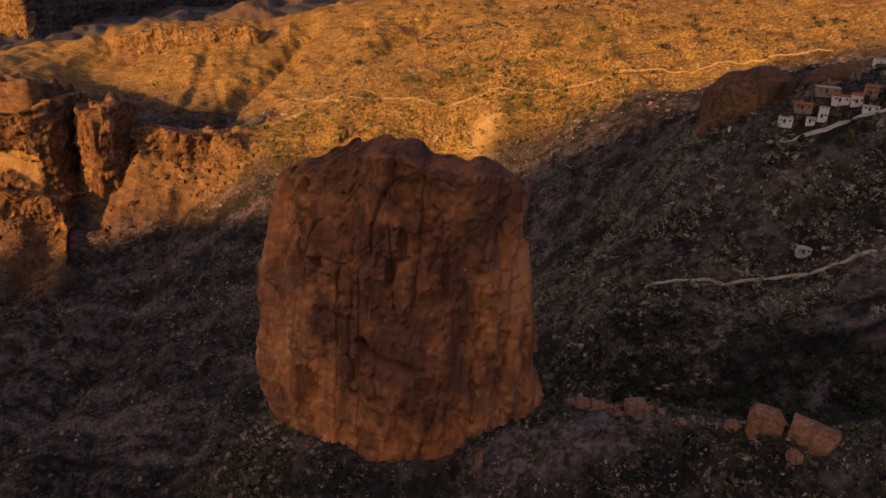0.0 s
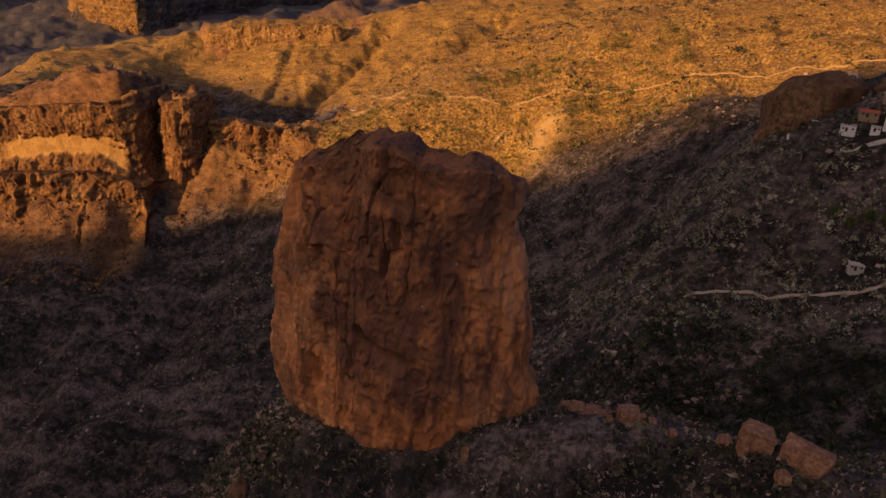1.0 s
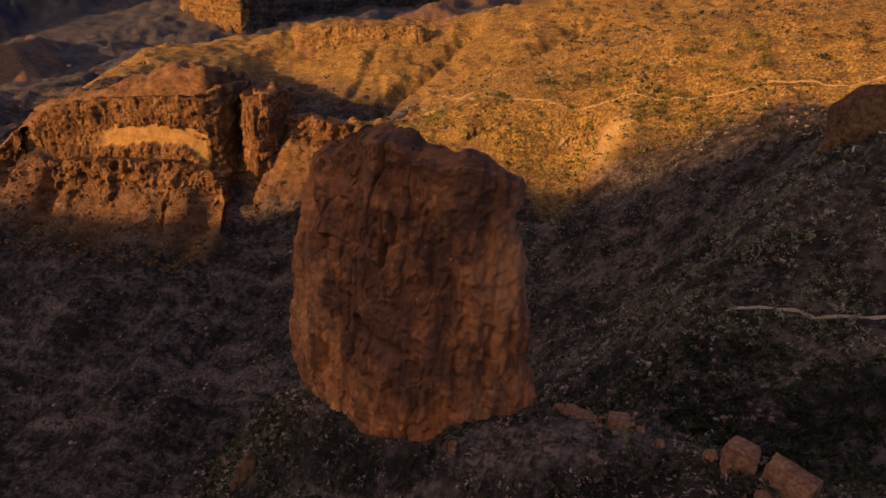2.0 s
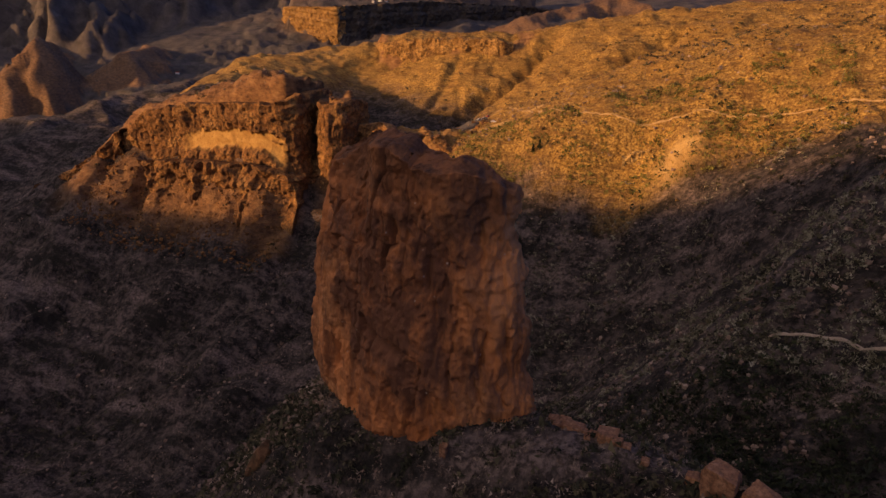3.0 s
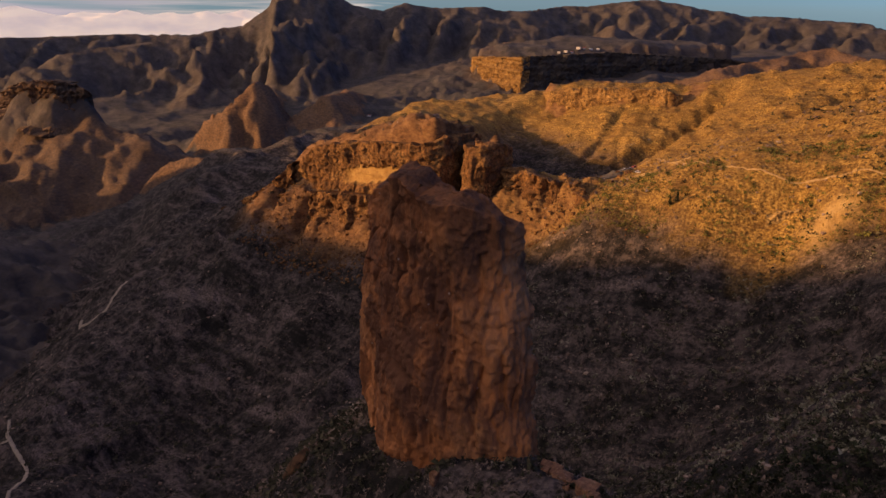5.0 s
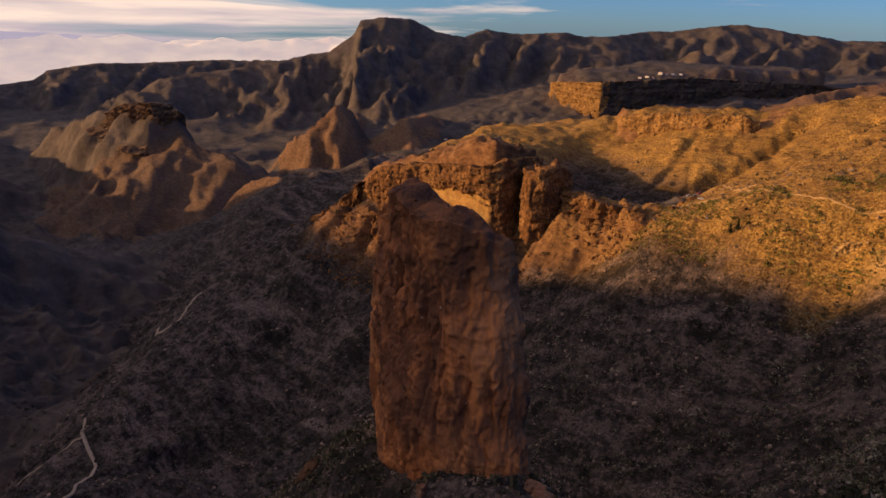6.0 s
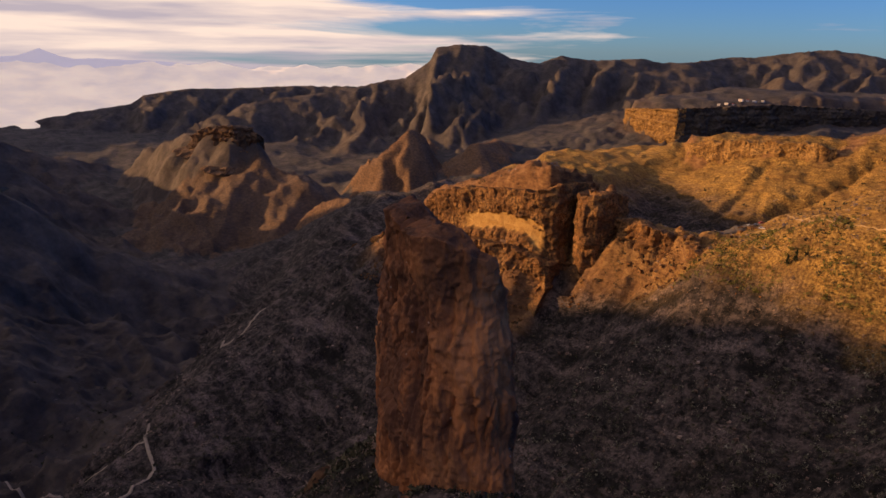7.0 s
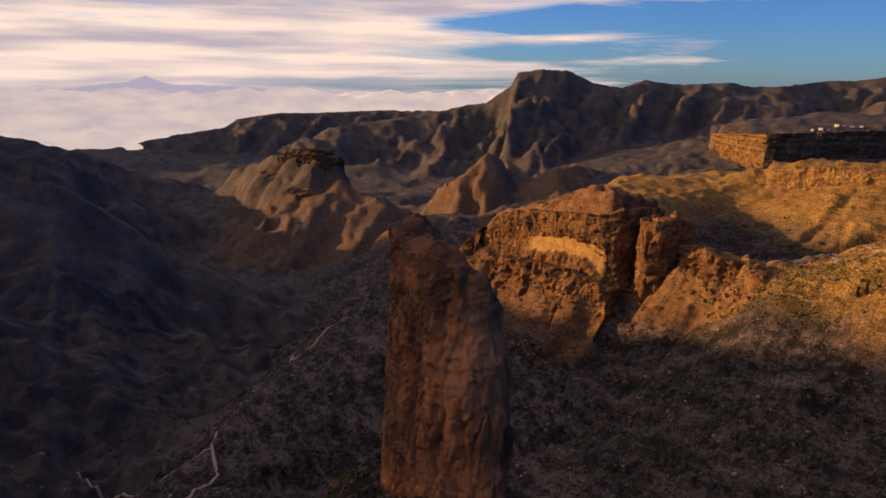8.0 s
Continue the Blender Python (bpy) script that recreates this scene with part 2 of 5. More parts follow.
# crest lines of the mountains: height falls away from them on both sides
RIDGES = [
    # (crest, slope, gully size, gully depth)
    ([(-3330, 1450, -190), (-3137, 1794, -132), (-2985, 2053, -75), (-2919, 2152, -53), (-2843, 2258, 36), (-2820, 2285, 110), (-2746, 2382, 121),
      (-2662, 2482, 117), (-2573, 2580, 56), (-2473, 2682, 36), (-2395, 2757, 72), (-2272, 2867, 52), (-2088, 3013, 62), (-1942, 3150, 42)], 0.66, 200, 95),
    ([(-1942, 3150, 42), (-1900, 3480, 75), (-1773, 3562, 80), (-1488, 3699, 124), (-1320, 3768, 101), (-1046, 3861, 60), (-500, 3950, 40)], 0.45, 200, 45),
    ([(-2690, 2440, 90), (-2625, 2380, 46), (-2555, 2300, -32), (-2557, 2230, -104), (-2568, 2150, -178), (-2612, 2080, -244)], 1.0, 110, 45),
    ([(-2990, 2040, -90), (-2860, 1900, -150), (-2700, 1760, -240), (-2560, 1600, -330)], 0.9, 110, 50),
    ([(-2300, 1850, -300), (-2100, 1660, -285), (-1960, 1510, -225), (-1850, 1405, -172), (-1818, 1366, -173), (-1838, 1330, -225), (-1900, 1290, -290), (-1966, 1250, -376)], 1.4, 110, 40),
    ([(-1800, 1800, -230), (-1660, 1600, -215), (-1590, 1530, -240), (-1520, 1460, -290)], 0.7, 110, 30),
    ([(-4230, -250, -360), (-4170, 190, -372), (-4110, 480, -335), (-4018, 742, -270), (-3956, 1044, -227), (-3940, 1108, -179), (-3877, 1324, -147), (-3801, 1541, -147), (-3698, 1787, -136), (-3610, 1970, -128), (-3300, 2200, -120)], 0.5, 200, 60),
    ([(-2605, 740, -290), (-2330, 745, -228), (-2181, 750, -194), (-1927, 755, -154), (-1840, 758, -130), (-1715, 768, -122), (-1672, 780, -150), (-1610, 790, -205)], 1.5, 110, 40),
    ([(-1700, 770, -190), (-1605, 775, -205), (-1520, 810, -228), (-1431, 830, -238), (-1380, 850, -275)], 0.75, 110, 60),
    ([(-1605, 775, -205), (-1580, 740, -262), (-1535, 700, -298)], 0.8, 110, 55),
    ([(-1250, 745, -250), (-1189, 765, -228), (-1085, 782, -221), (-1040, 800, -235)], 1.2, 110, 18),
    ([(-1480, 2900, -110), (-1400, 3050, 0), (-1335, 3010, 6), (-1290, 2900, -50), (-1190, 2790, -85)], 0.6, 110, 45),
    ([(-700, 2560, -110), (-560, 2850, -66), (-448, 3000, -38), (-330, 2880, -64), (-250, 2700, -110)], 0.55, 110, 60),
    ([(-60, 2620, -60), (71, 2800, 8), (160, 2690, -22), (330, 2600, 10)], 0.55, 110, 60),
    ([(-2875, -250, -60), (-2875, -35, -147), (-2873, 178, -206), (-2870, 380, -300)], 0.5, 200, 40),
    ([(-2060, -150, -70), (-1974, -11, -86), (-1975, 62, -105), (-1973, 136, -137), (-1967, 238, -212), (-1960, 330, -290)], 0.6, 110, 45),
    ([(-1260, -140, -60), (-1175, 2, -89), (-1176, 73, -97), (-1175, 104, -114), (-1172, 143, -147), (-1167, 202, -192), (-1160, 260, -250)], 0.62, 110, 45),
    # high mountains added out of view to the west, shaped to shadow the canyon
    ([(-1250, -1700, 470), (-1600, -1260, 460), (-1690, -1140, 460), (-1727, -1090, 432), (-1742, -1071, 412), (-1762, -1046, 388), (-1786, -1015, 352), (-1812, -982, 332), (-1840, -947, 310), (-1855, -927, 291),
      (-1877, -899, 271), (-1900, -869, 252), (-1922, -841, 230), (-1942, -816, 218), (-1985, -761, 208), (-2060, -665, 204), (-2158, -539, 172), (-2283, -380, 134), (-2360, -280, 80), (-2400, -230, 30), (-2440, -180, -60)], 1.0, 200, 20),
    ([(-3430, -2430, 400), (-3920, -1840, 400), (-4020, -1700, 366), (-4230, -1440, 232), (-4430, -1190, 130), (-4520, -1080, 40)], 1.0, 200, 20),
    ([(-1250, -1700, 470), (-300, -2500, 380), (1200, -2750, 300)], 0.5, 200, 60),
]
MESA = [(-500, 466), (-468, 458), (-420, 455), (-376, 453), (-337, 452), (-290, 452), (-278, 453), (-271, 461), (-269, 480), (-271, 508), (-300, 520), (-380, 525), (-450, 520), (-495, 492)]
CRAG = [(-255, 488), (-254, 476), (-249, 467), (-240, 462), (-233, 465), (-230, 474), (-229, 486), (-240, 494)]
BLOCK = [(-1700, 2420), (-1600, 2300), (-1450, 2245), (-1310, 2205), (-1250, 2290), (-1050, 2560), (-776, 2920), (-900, 3150), (-1500, 2900)]
SCARP = [(-440, 905), (-412, 872), (-375, 866), (-331, 861), (-280, 858), (-225, 858), (-205, 900), (-240, 940), (-330, 945), (-430, 935)]


ROAD = [(-170, 506, 0), (-150, 508, 0), (-138, 516, 0), (-134, 544, 0), (-124, 548, 0), (-104, 520, 0), (-84, 490, 0), (-61, 467, 0), (-40, 458, 0), (-20, 450, 0), (5, 448, 0), (30, 446, 0), (62, 440, 0), (100, 430, 0), (150, 416, 0), (220, 395, 0)]


def spread(line, step):
    line, out = np.asarray(line, float), []
    for a, b in zip(line[:-1], line[1:]):
        n = max(1, int(np.hypot(*(b - a)[:2]) / step))
        out += [a + (b - a) * i / n for i in range(n)]
    return out + [line[-1]]


knots = np.array([p for name, line in LAND.items() for p in spread(line, 40 if name not in ("rim", "far_floor", "far_canyon", "far_plain", "behind_hill", "canyon_floor") else 400)])
gap = np.hypot(knots[:, None, 0] - knots[None, :, 0], knots[:, None, 1] - knots[None, :, 1])
system = np.block([[gap + np.eye(len(knots)) * 3.0 * -1, np.ones((len(knots), 1))], [np.ones((1, len(knots))), np.zeros((1, 1))]])
weights = np.linalg.solve(system, np.append(knots[:, 2], 0))


def lie(x, y):
    z = np.full(np.shape(x), weights[-1])
    for (kx, ky, _), w in zip(knots, weights):
        z = z + w * np.hypot(x - kx, y - ky)
    return z


def land(x, y):
    """Height of the ground, and how much of it is bare rock."""
    x, y = np.asarray(x, float), np.asarray(y, float)
    z = lie(x, y)
    far = np.hypot(x - POLE[0], y - POLE[1])
    rock = np.zeros(np.shape(x))
    wx, wy = x + 9 * fbm(x / 45, y / 45, 1.3, 4, 11), y + 9 * fbm(x / 45, y / 45, 7.7, 4, 12)
    # ribs and gullies under the mesa
    ribs = smooth(392, 418, y) * (1 - smooth(436, 446, y)) * smooth(-520, -480, x) * (1 - smooth(-262, -250, x))
    z = z + ribs * 15 * (1.5 * np.abs(noise3(wx / 17, wy / 130, 0.5, 71)) ** 0.7 - 0.55)
    rock = np.maximum(rock, 0.8 * ribs)
    # the mesa: a fin of rock, its crest rising to a sheer corner
    d = inside(MESA, x + 0.3 * (wx - x), y + 0.3 * (wy - y))
    brow = np.interp(x, [-500, -468, -444, -425, -376, -337, -290, -266], [-112, -84, -64, -49, -38, -33, -27, -23])
    crest = np.interp(x, [-500, -472, -450, -408, -380, -358, -340, -318, -274, -262], [-92, -66, -48, -37, -28, -20, -15, -11, -11, -15])
    rise = np.interp(x, [-400, -330, -285, -270], [26, 20, 9, 5])
    table = brow + (crest - brow) * smooth(0, 1, (y - 449) / rise) - 0.32 * np.clip(y - 482, 0, 60) + 1.2 * fbm(x / 13, y / 13, 0.4, 3, 15)
    z = z + (np.maximum(table, z) - z) * smooth(-1.5, 3, d)
    rock = np.maximum(rock, smooth(-14, 0, d))
    # the crag beside it
    d = inside(CRAG, x + 0.25 * (wx - x), y + 0.25 * (wy - y))
    table = np.interp(x, [-258, -244, -230, -224], [-27, -24, -20, -24]) + 2.0 * fbm(x / 8, y / 8, 0.4, 3, 16)
    z = z + (np.maximum(table, z) - z) * smooth(-1.5, 3, d)
    rock = np.maximum(rock, smooth(-16, 0, d))
    # broken ground between the crag and the terrace
    broken = smooth(436, 452, y) * (1 - smooth(484, 496, y)) * smooth(-252, -238, x) * (1 - smooth(-150, -110, x))
    z = z + broken * (5.5 * smooth(-0.1, 0.25, noise3(wx / 15, wy / 12, 0.2, 72)) - 3 + 2.4 * (ridged(x / 11, y / 11, 0.3, 3, 75) - 0.75))
    rock = np.maximum(rock, broken * 0.7)
    # the table mountain beyond
    d = inside(BLOCK, x + 3 * (wx - x), y + 3 * (wy - y))
    z = z + 84 * smooth(10, 34, d) + 14 * smooth(60, 110, d)
    rock = np.maximum(rock, smooth(-60, -10, d) * (1 - smooth(70, 90, d)))
    # the low scarp on the hill's shoulder
    d = inside(SCARP, x + 1.6 * (wx - x), y + 1.6 * (wy - y))
    z = z + 13 * smooth(-4, 4, d) * (1 - smooth(-285, -225, x))
    rock = np.maximum(rock, smooth(-12, 0, d) * (1 - smooth(8, 16, d)))
    # gullies cut into the hill and the recess beside the mesa
    for line, wide, deep in (([(-171, 858, 0), (-195, 800, 0), (-240, 730, 0)], 14, 17), ([(-28, 832, 0), (-60, 770, 0), (-110, 700, 0)], 18, 19),
                             ([(-288, 832, 0), (-284, 790, 0), (-290, 745, 0)], 9, 6), ([(60, 720, 0), (10, 660, 0), (-60, 620, 0)], 16, 12), ([(150, 560, 0), (90, 540, 0), (20, 520, 0)], 16, 4)):
        dist, _, _ = along(line, wx, wy)
        z = z - deep * np.exp(-(dist / wide) ** 2)
    # the golden hill is furrowed
    hill = smooth(430, 520, y) * smooth(-430, -330, x) * (1 - smooth(1000, 1200, y)) * (1 - rock)
    hill = hill * smooth(2, 26, along(ROAD, x, y)[0])
    z = z + hill * (2.4 * (ridged(wx / 46 + wy / 90, wy / 46, 0.9, 4, 24) - 0.75) + 0.9 * fbm(x / 17, y / 17, 0.8, 3, 25))
    # mountains
    wide_x, wide_y = x + 24 * fbm(x / 130, y / 130, 2.3, 4, 91), y + 24 * fbm(x / 130, y / 130, 8.1, 4, 92)
    z = z + smooth(800, 1500, far) * 20 * (ridged(wide_x / 520, wide_y / 520, 0.4, 5, 93) - 0.9)
    z = z + smooth(650, 1000, far) * (1 - smooth(2400, 2900, far)) * 17 * (ridged(wide_x / 165, wide_y / 165, 0.7, 4, 97) - 0.8)
    # worn terraces on the floor below the table mountain
    flat = smooth(1150, 1400, y) * (1 - smooth(2500, 2700, y)) * smooth(-1900, -1650, x) * (1 - smooth(-500, -250, x))
    step = (z + 5 * fbm(x / 70, y / 70, 0.3, 3, 98)) / 19
    z = z + flat * 19 * 0.8 * (np.floor(step) + smooth(0.3, 0.7, step - np.floor(step)) - step)
    # far slopes: dark pine cover, with distance haze and shade put into its amount
    pine_haze = smooth(900, 1800, far) * 0.8
    rough7 = 7 * fbm(x / 60, y / 60, 0, 3, 41) + 15 * (ridged(x / 75, y / 75, 0.3, 3, 42) - 0.8) * smooth(1300, 1800, far)
    gulls = {size: ridged(x / size, y / size, 0.5, 4, 31) for size in {r[2] for r in RIDGES}}
    for index, (crest, slope, size, depth) in enumerate(RIDGES):
        dist, height, run = along(crest, x + (wide_x - x) * smooth(1200, 1800, far), y + (wide_y - y) * smooth(1200, 1800, far)) if index not in (0, 1, 6) else along(crest, x, y)
        gull = gulls[size]
        m = height - slope * dist ** 0.97 + depth * 0.5 * (gull - 0.6) * smooth(10, 260, dist) + rough7 * smooth(0, 40, dist)
        if index == 4:
            m = m + 34 * (np.abs(noise3(run / 34 + 0.006 * dist, dist / 300, 0.3, 99)) * 1.8 - 0.5) * smooth(4, 70, dist)
        if index in (0, 1, 6):
            m = m + (75, 46, 0, 0, 0, 0, 60)[index] * (np.abs(noise3(run / 95 + 0.004 * dist, dist / 700, 0.3, 94)) * 1.6 - 0.5) * smooth(15, 260, dist)
        rock = np.where(m > z, 0.85, rock)
        pine_haze = np.where(m > z, 0.92 if index in (0, 1, 6) else 0.3 if index in (4, 5, 10, 12, 13) else 0.5 if index in (8, 9) else 0.85, pine_haze)
        k = 12.0
        z = np.where(np.abs(m - z) < 60, np.maximum(m, z) + k * np.log1p(np.exp(-np.abs(m - z) / k)) * 0.5, np.maximum(m, z))
    basin = np.exp(-(((x + 1845) / 70) ** 2 + ((y - 190) / 55) ** 2) ** 2)
    z = z * (1 - basin) - 262 * basin
    # gullies and roughness
    steep = smooth(40, 140, far)
    z = z + (1 - 0.5 * smooth(300, 500, y) * smooth(-280, -150, x)) * steep * (1 - 0.75 * smooth(650, 1100, far)) * 5.0 * (ridged(wx / 70, wy / 70, 0.2, 4, 21) - 0.7)
    west = 1 - smooth(-160, -60, x)
    z = z + steep * west * (1 - smooth(430, 470, y)) * (6.5 * (np.abs(noise3((0.9 * wx - 0.4 * wy) / 44, (0.4 * wx + 0.9 * wy) / 230, 0.3, 73)) * 2 - 0.6) + 2.6 * (np.abs(noise3((0.9 * wx - 0.4 * wy) / 15, (0.4 * wx + 0.9 * wy) / 80, 0.6, 74)) * 2 - 0.6))
    z = z + (1.3 * fbm(x / 9, y / 9, 0.1, 4, 5) + 0.45 * fbm(x / 3.2, y / 3.2, 0.6, 2, 6)) * smooth(6, 40, far) + rock * 3.0 * fbm(x / 14, y / 14, 0.6, 4, 8)
    return z, rock, pine_haze


# ---- materials ----
def material(name, rough=0.9):
    m = bpy.data.materials.new(name)
    m.use_nodes = True
    m.node_tree.nodes["Principled BSDF"].inputs["Roughness"].default_value = rough
    m.node_tree.nodes["Principled BSDF"].inputs["Specular IOR Level"].default_value = 0.2
    return m, m.node_tree.nodes, m.node_tree.links, m.node_tree.nodes["Principled BSDF"]


def noise_node(n, l, coords, scale, detail=6.0, rough=0.6, stretch=None):
    t = n.new("ShaderNodeTexNoise")
    t.inputs["Scale"].default_value, t.inputs["Detail"].default_value, t.inputs["Roughness"].default_value = scale, detail, rough
    if stretch:
        mp = n.new("ShaderNodeMapping")
        mp.inputs["Scale"].default_value = stretch
        l.new(coords, mp.inputs["Vector"])
        coords = mp.outputs["Vector"]
    l.new(coords, t.inputs["Vector"])
    return t.outputs["Fac"]


def ramp(n, l, fac, stops):
    r = n.new("ShaderNodeValToRGB")
    e = r.color_ramp.elements
    while len(e) < len(stops):
        e.new(0.5)
    for el, (p, c) in zip(e, stops):
        el.position, el.color = p, (*c, 1) if len(c) == 3 else c
    l.new(fac, r.inputs["Fac"])
    return r.outputs["Color"]


def mix(n, l, fac, a, b, mode="MIX"):
    m = n.new("ShaderNodeMix")
    m.data_type, m.blend_type = "RGBA", mode
    for sock, v in ((m.inputs[0], fac), (m.inputs[6], a), (m.inputs[7], b)):
        if isinstance(v, (int, float)):
            sock.default_value = v
        elif isinstance(v, tuple):
            sock.default_value = (*v, 1)
        else:
            l.new(v, sock)
    return m.outputs[2]


def bump(n, l, height, strength, distance, bsdf, under=None):
    b = n.new("ShaderNodeBump")
    b.inputs["Strength"].default_value, b.inputs["Distance"].default_value = strength, distance
    l.new(height, b.inputs["Height"])
    if under is not None:
        l.new(under, b.inputs["Normal"])
    l.new(b.outputs["Normal"], bsdf.inputs["Normal"])
    return b.outputs["Normal"]


def coords_of(n):
    return n.new("ShaderNodeTexCoord").outputs["Object"]


def mat_ground():
    m, n, l, p = material("dry_hillside", 0.95)
    c = coords_of(n)
    a = n.new("ShaderNodeAttribute")
    a.attribute_name = "cover"
    sep = n.new("ShaderNodeSeparateColor")
    l.new(a.outputs["Color"], sep.inputs["Color"])
    big, mid, fine = noise_node(n, l, c, 0.02), noise_node(n, l, c, 0.12), noise_node(n, l, c, 0.6, 8, 0.7)
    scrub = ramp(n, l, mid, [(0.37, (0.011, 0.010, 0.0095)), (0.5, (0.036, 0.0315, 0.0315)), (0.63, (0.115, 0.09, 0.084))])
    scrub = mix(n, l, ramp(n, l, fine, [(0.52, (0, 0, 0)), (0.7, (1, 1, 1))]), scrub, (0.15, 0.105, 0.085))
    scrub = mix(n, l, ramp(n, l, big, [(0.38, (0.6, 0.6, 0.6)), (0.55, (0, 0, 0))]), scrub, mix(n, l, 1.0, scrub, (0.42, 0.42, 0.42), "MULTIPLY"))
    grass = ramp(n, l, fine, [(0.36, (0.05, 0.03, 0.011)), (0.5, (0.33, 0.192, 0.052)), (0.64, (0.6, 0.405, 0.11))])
    grass = mix(n, l, ramp(n, l, big, [(0.4, (0, 0, 0)), (0.7, (0.6, 0.6, 0.6))]), grass, (0.2, 0.115, 0.036))
    rock = ramp(n, l, noise_node(n, l, c, 0.11, 9, 0.7, (1, 1, 2)), [(0.34, (0.085, 0.042, 0.022)), (0.5, (0.2, 0.105, 0.048)), (0.68, (0.33, 0.19, 0.085))])
    slant = n.new("ShaderNodeMapping")
    slant.inputs["Rotation"].default_value, slant.inputs["Scale"].default_value = (0, 0, radians(-66)), (0.016, 0.085, 0.04)
    l.new(c, slant.inputs["Vector"])
    drift = noise_node(n, l, slant.outputs["Vector"], 1.0, 7, 0.65)
    clumps_and_shadows = noise_node(n, l, c, 0.27, 7, 0.68)
    scrub = mix(n, l, ramp(n, l, clumps_and_shadows, [(0.53, (0, 0, 0)), (0.64, (0.5, 0.5, 0.5))]), scrub, (0.17, 0.13, 0.118))
    # near-black patches: shadows of bushes and hollows painted into the scrub
    scrub = mix(n, l, ramp(n, l, clumps_and_shadows, [(0.37, (0.9, 0.9, 0.9)), (0.47, (0, 0, 0))]), scrub, (0.008, 0.007, 0.006))
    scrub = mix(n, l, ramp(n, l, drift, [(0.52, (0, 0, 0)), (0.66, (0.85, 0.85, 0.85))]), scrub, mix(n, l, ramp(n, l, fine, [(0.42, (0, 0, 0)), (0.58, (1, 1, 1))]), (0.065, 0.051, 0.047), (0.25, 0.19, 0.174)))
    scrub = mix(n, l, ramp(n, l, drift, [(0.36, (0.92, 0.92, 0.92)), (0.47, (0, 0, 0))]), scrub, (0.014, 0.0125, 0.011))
    lean = n.new("ShaderNodeMapping")
    lean.inputs["Rotation"].default_value, lean.inputs["Scale"].default_value = (0, 0, radians(-24)), (0.03, 0.15, 0.2)
    l.new(c, lean.inputs["Vector"])
    grass = mix(n, l, ramp(n, l, noise_node(n, l, lean.outputs["Vector"], 1.0, 8, 0.7), [(0.40, (0.7, 0.7, 0.7)), (0.52, (0, 0, 0))]), grass, (0.13, 0.07, 0.026))
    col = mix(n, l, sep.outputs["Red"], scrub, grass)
    col = mix(n, l, sep.outputs["Green"], col, rock)
    # pine cover greyed by haze painted into the base colour
    hazy_pines = ramp(n, l, noise_node(n, l, c, 0.02, 8, 0.7), [(0.35, (0.036, 0.036, 0.039)), (0.55, (0.08, 0.074, 0.074)), (0.75, (0.15, 0.128, 0.115))])
    col = mix(n, l, sep.outputs["Blue"], col, hazy_pines)
    bare = n.new("ShaderNodeAttribute")
    bare.attribute_name = "bare"
    col = mix(n, l, bare.outputs["Fac"], col, ramp(n, l, mid, [(0.3, (0.36, 0.22, 0.08)), (0.7, (0.58, 0.4, 0.16))]))
    l.new(col, p.inputs["Base Color"])
    under = bump(n, l, noise_node(n, l, c, 0.022, 9, 0.66), 0.55, 16.0, p)
    under = bump(n, l, mid, 0.5, 4.0, p, under)
    bump(n, l, fine, 0.9, 2.0, p, under)
    return m


def mat_monolith():
    m, n, l, p = material("orange_tuff", 0.92)
    c = coords_of(n)
    big = noise_node(n, l, c, 0.05, 5, 0.6)
    streak = noise_node(n, l, c, 0.35, 7, 0.65, (1, 1, 0.18))
    fine = noise_node(n, l, c, 1.3, 8, 0.7)
    col = ramp(n, l, big, [(0.3, (0.35, 0.128, 0.045)), (0.5, (0.48, 0.186, 0.068)), (0.7, (0.56, 0.256, 0.108))])
    col = mix(n, l, ramp(n, l, streak, [(0.36, (0.6, 0.6, 0.6)), (0.54, (0, 0, 0))]), col, (0.12, 0.052, 0.028))
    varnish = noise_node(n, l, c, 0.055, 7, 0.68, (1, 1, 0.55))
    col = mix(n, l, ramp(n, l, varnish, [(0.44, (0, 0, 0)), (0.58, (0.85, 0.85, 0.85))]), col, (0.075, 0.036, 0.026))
    col = mix(n, l, ramp(n, l, fine, [(0.58, (0, 0, 0)), (0.8, (0.45, 0.45, 0.45))]), col, (0.42, 0.24, 0.13))
    cap = n.new("ShaderNodeAttribute")
    cap.attribute_name = "lichen"
    col = mix(n, l, cap.outputs["Fac"], col, ramp(n, l, fine, [(0.35, (0.05, 0.024, 0.016)), (0.65, (0.13, 0.06, 0.034))]))
    spots = n.new("ShaderNodeTexVoronoi")
    spots.inputs["Scale"].default_value = 0.22
    l.new(c, spots.inputs["Vector"])
    col = mix(n, l, ramp(n, l, spots.outputs["Distance"], [(0.03, (0.5, 0.5, 0.5)), (0.07, (0, 0, 0))]), col, (0.5, 0.42, 0.36))
    l.new(col, p.inputs["Base Color"])
    under = bump(n, l, streak, 0.6, 0.8, p)
    bump(n, l, fine, 0.6, 0.35, p, under)
    return m


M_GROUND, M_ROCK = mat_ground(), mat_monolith()


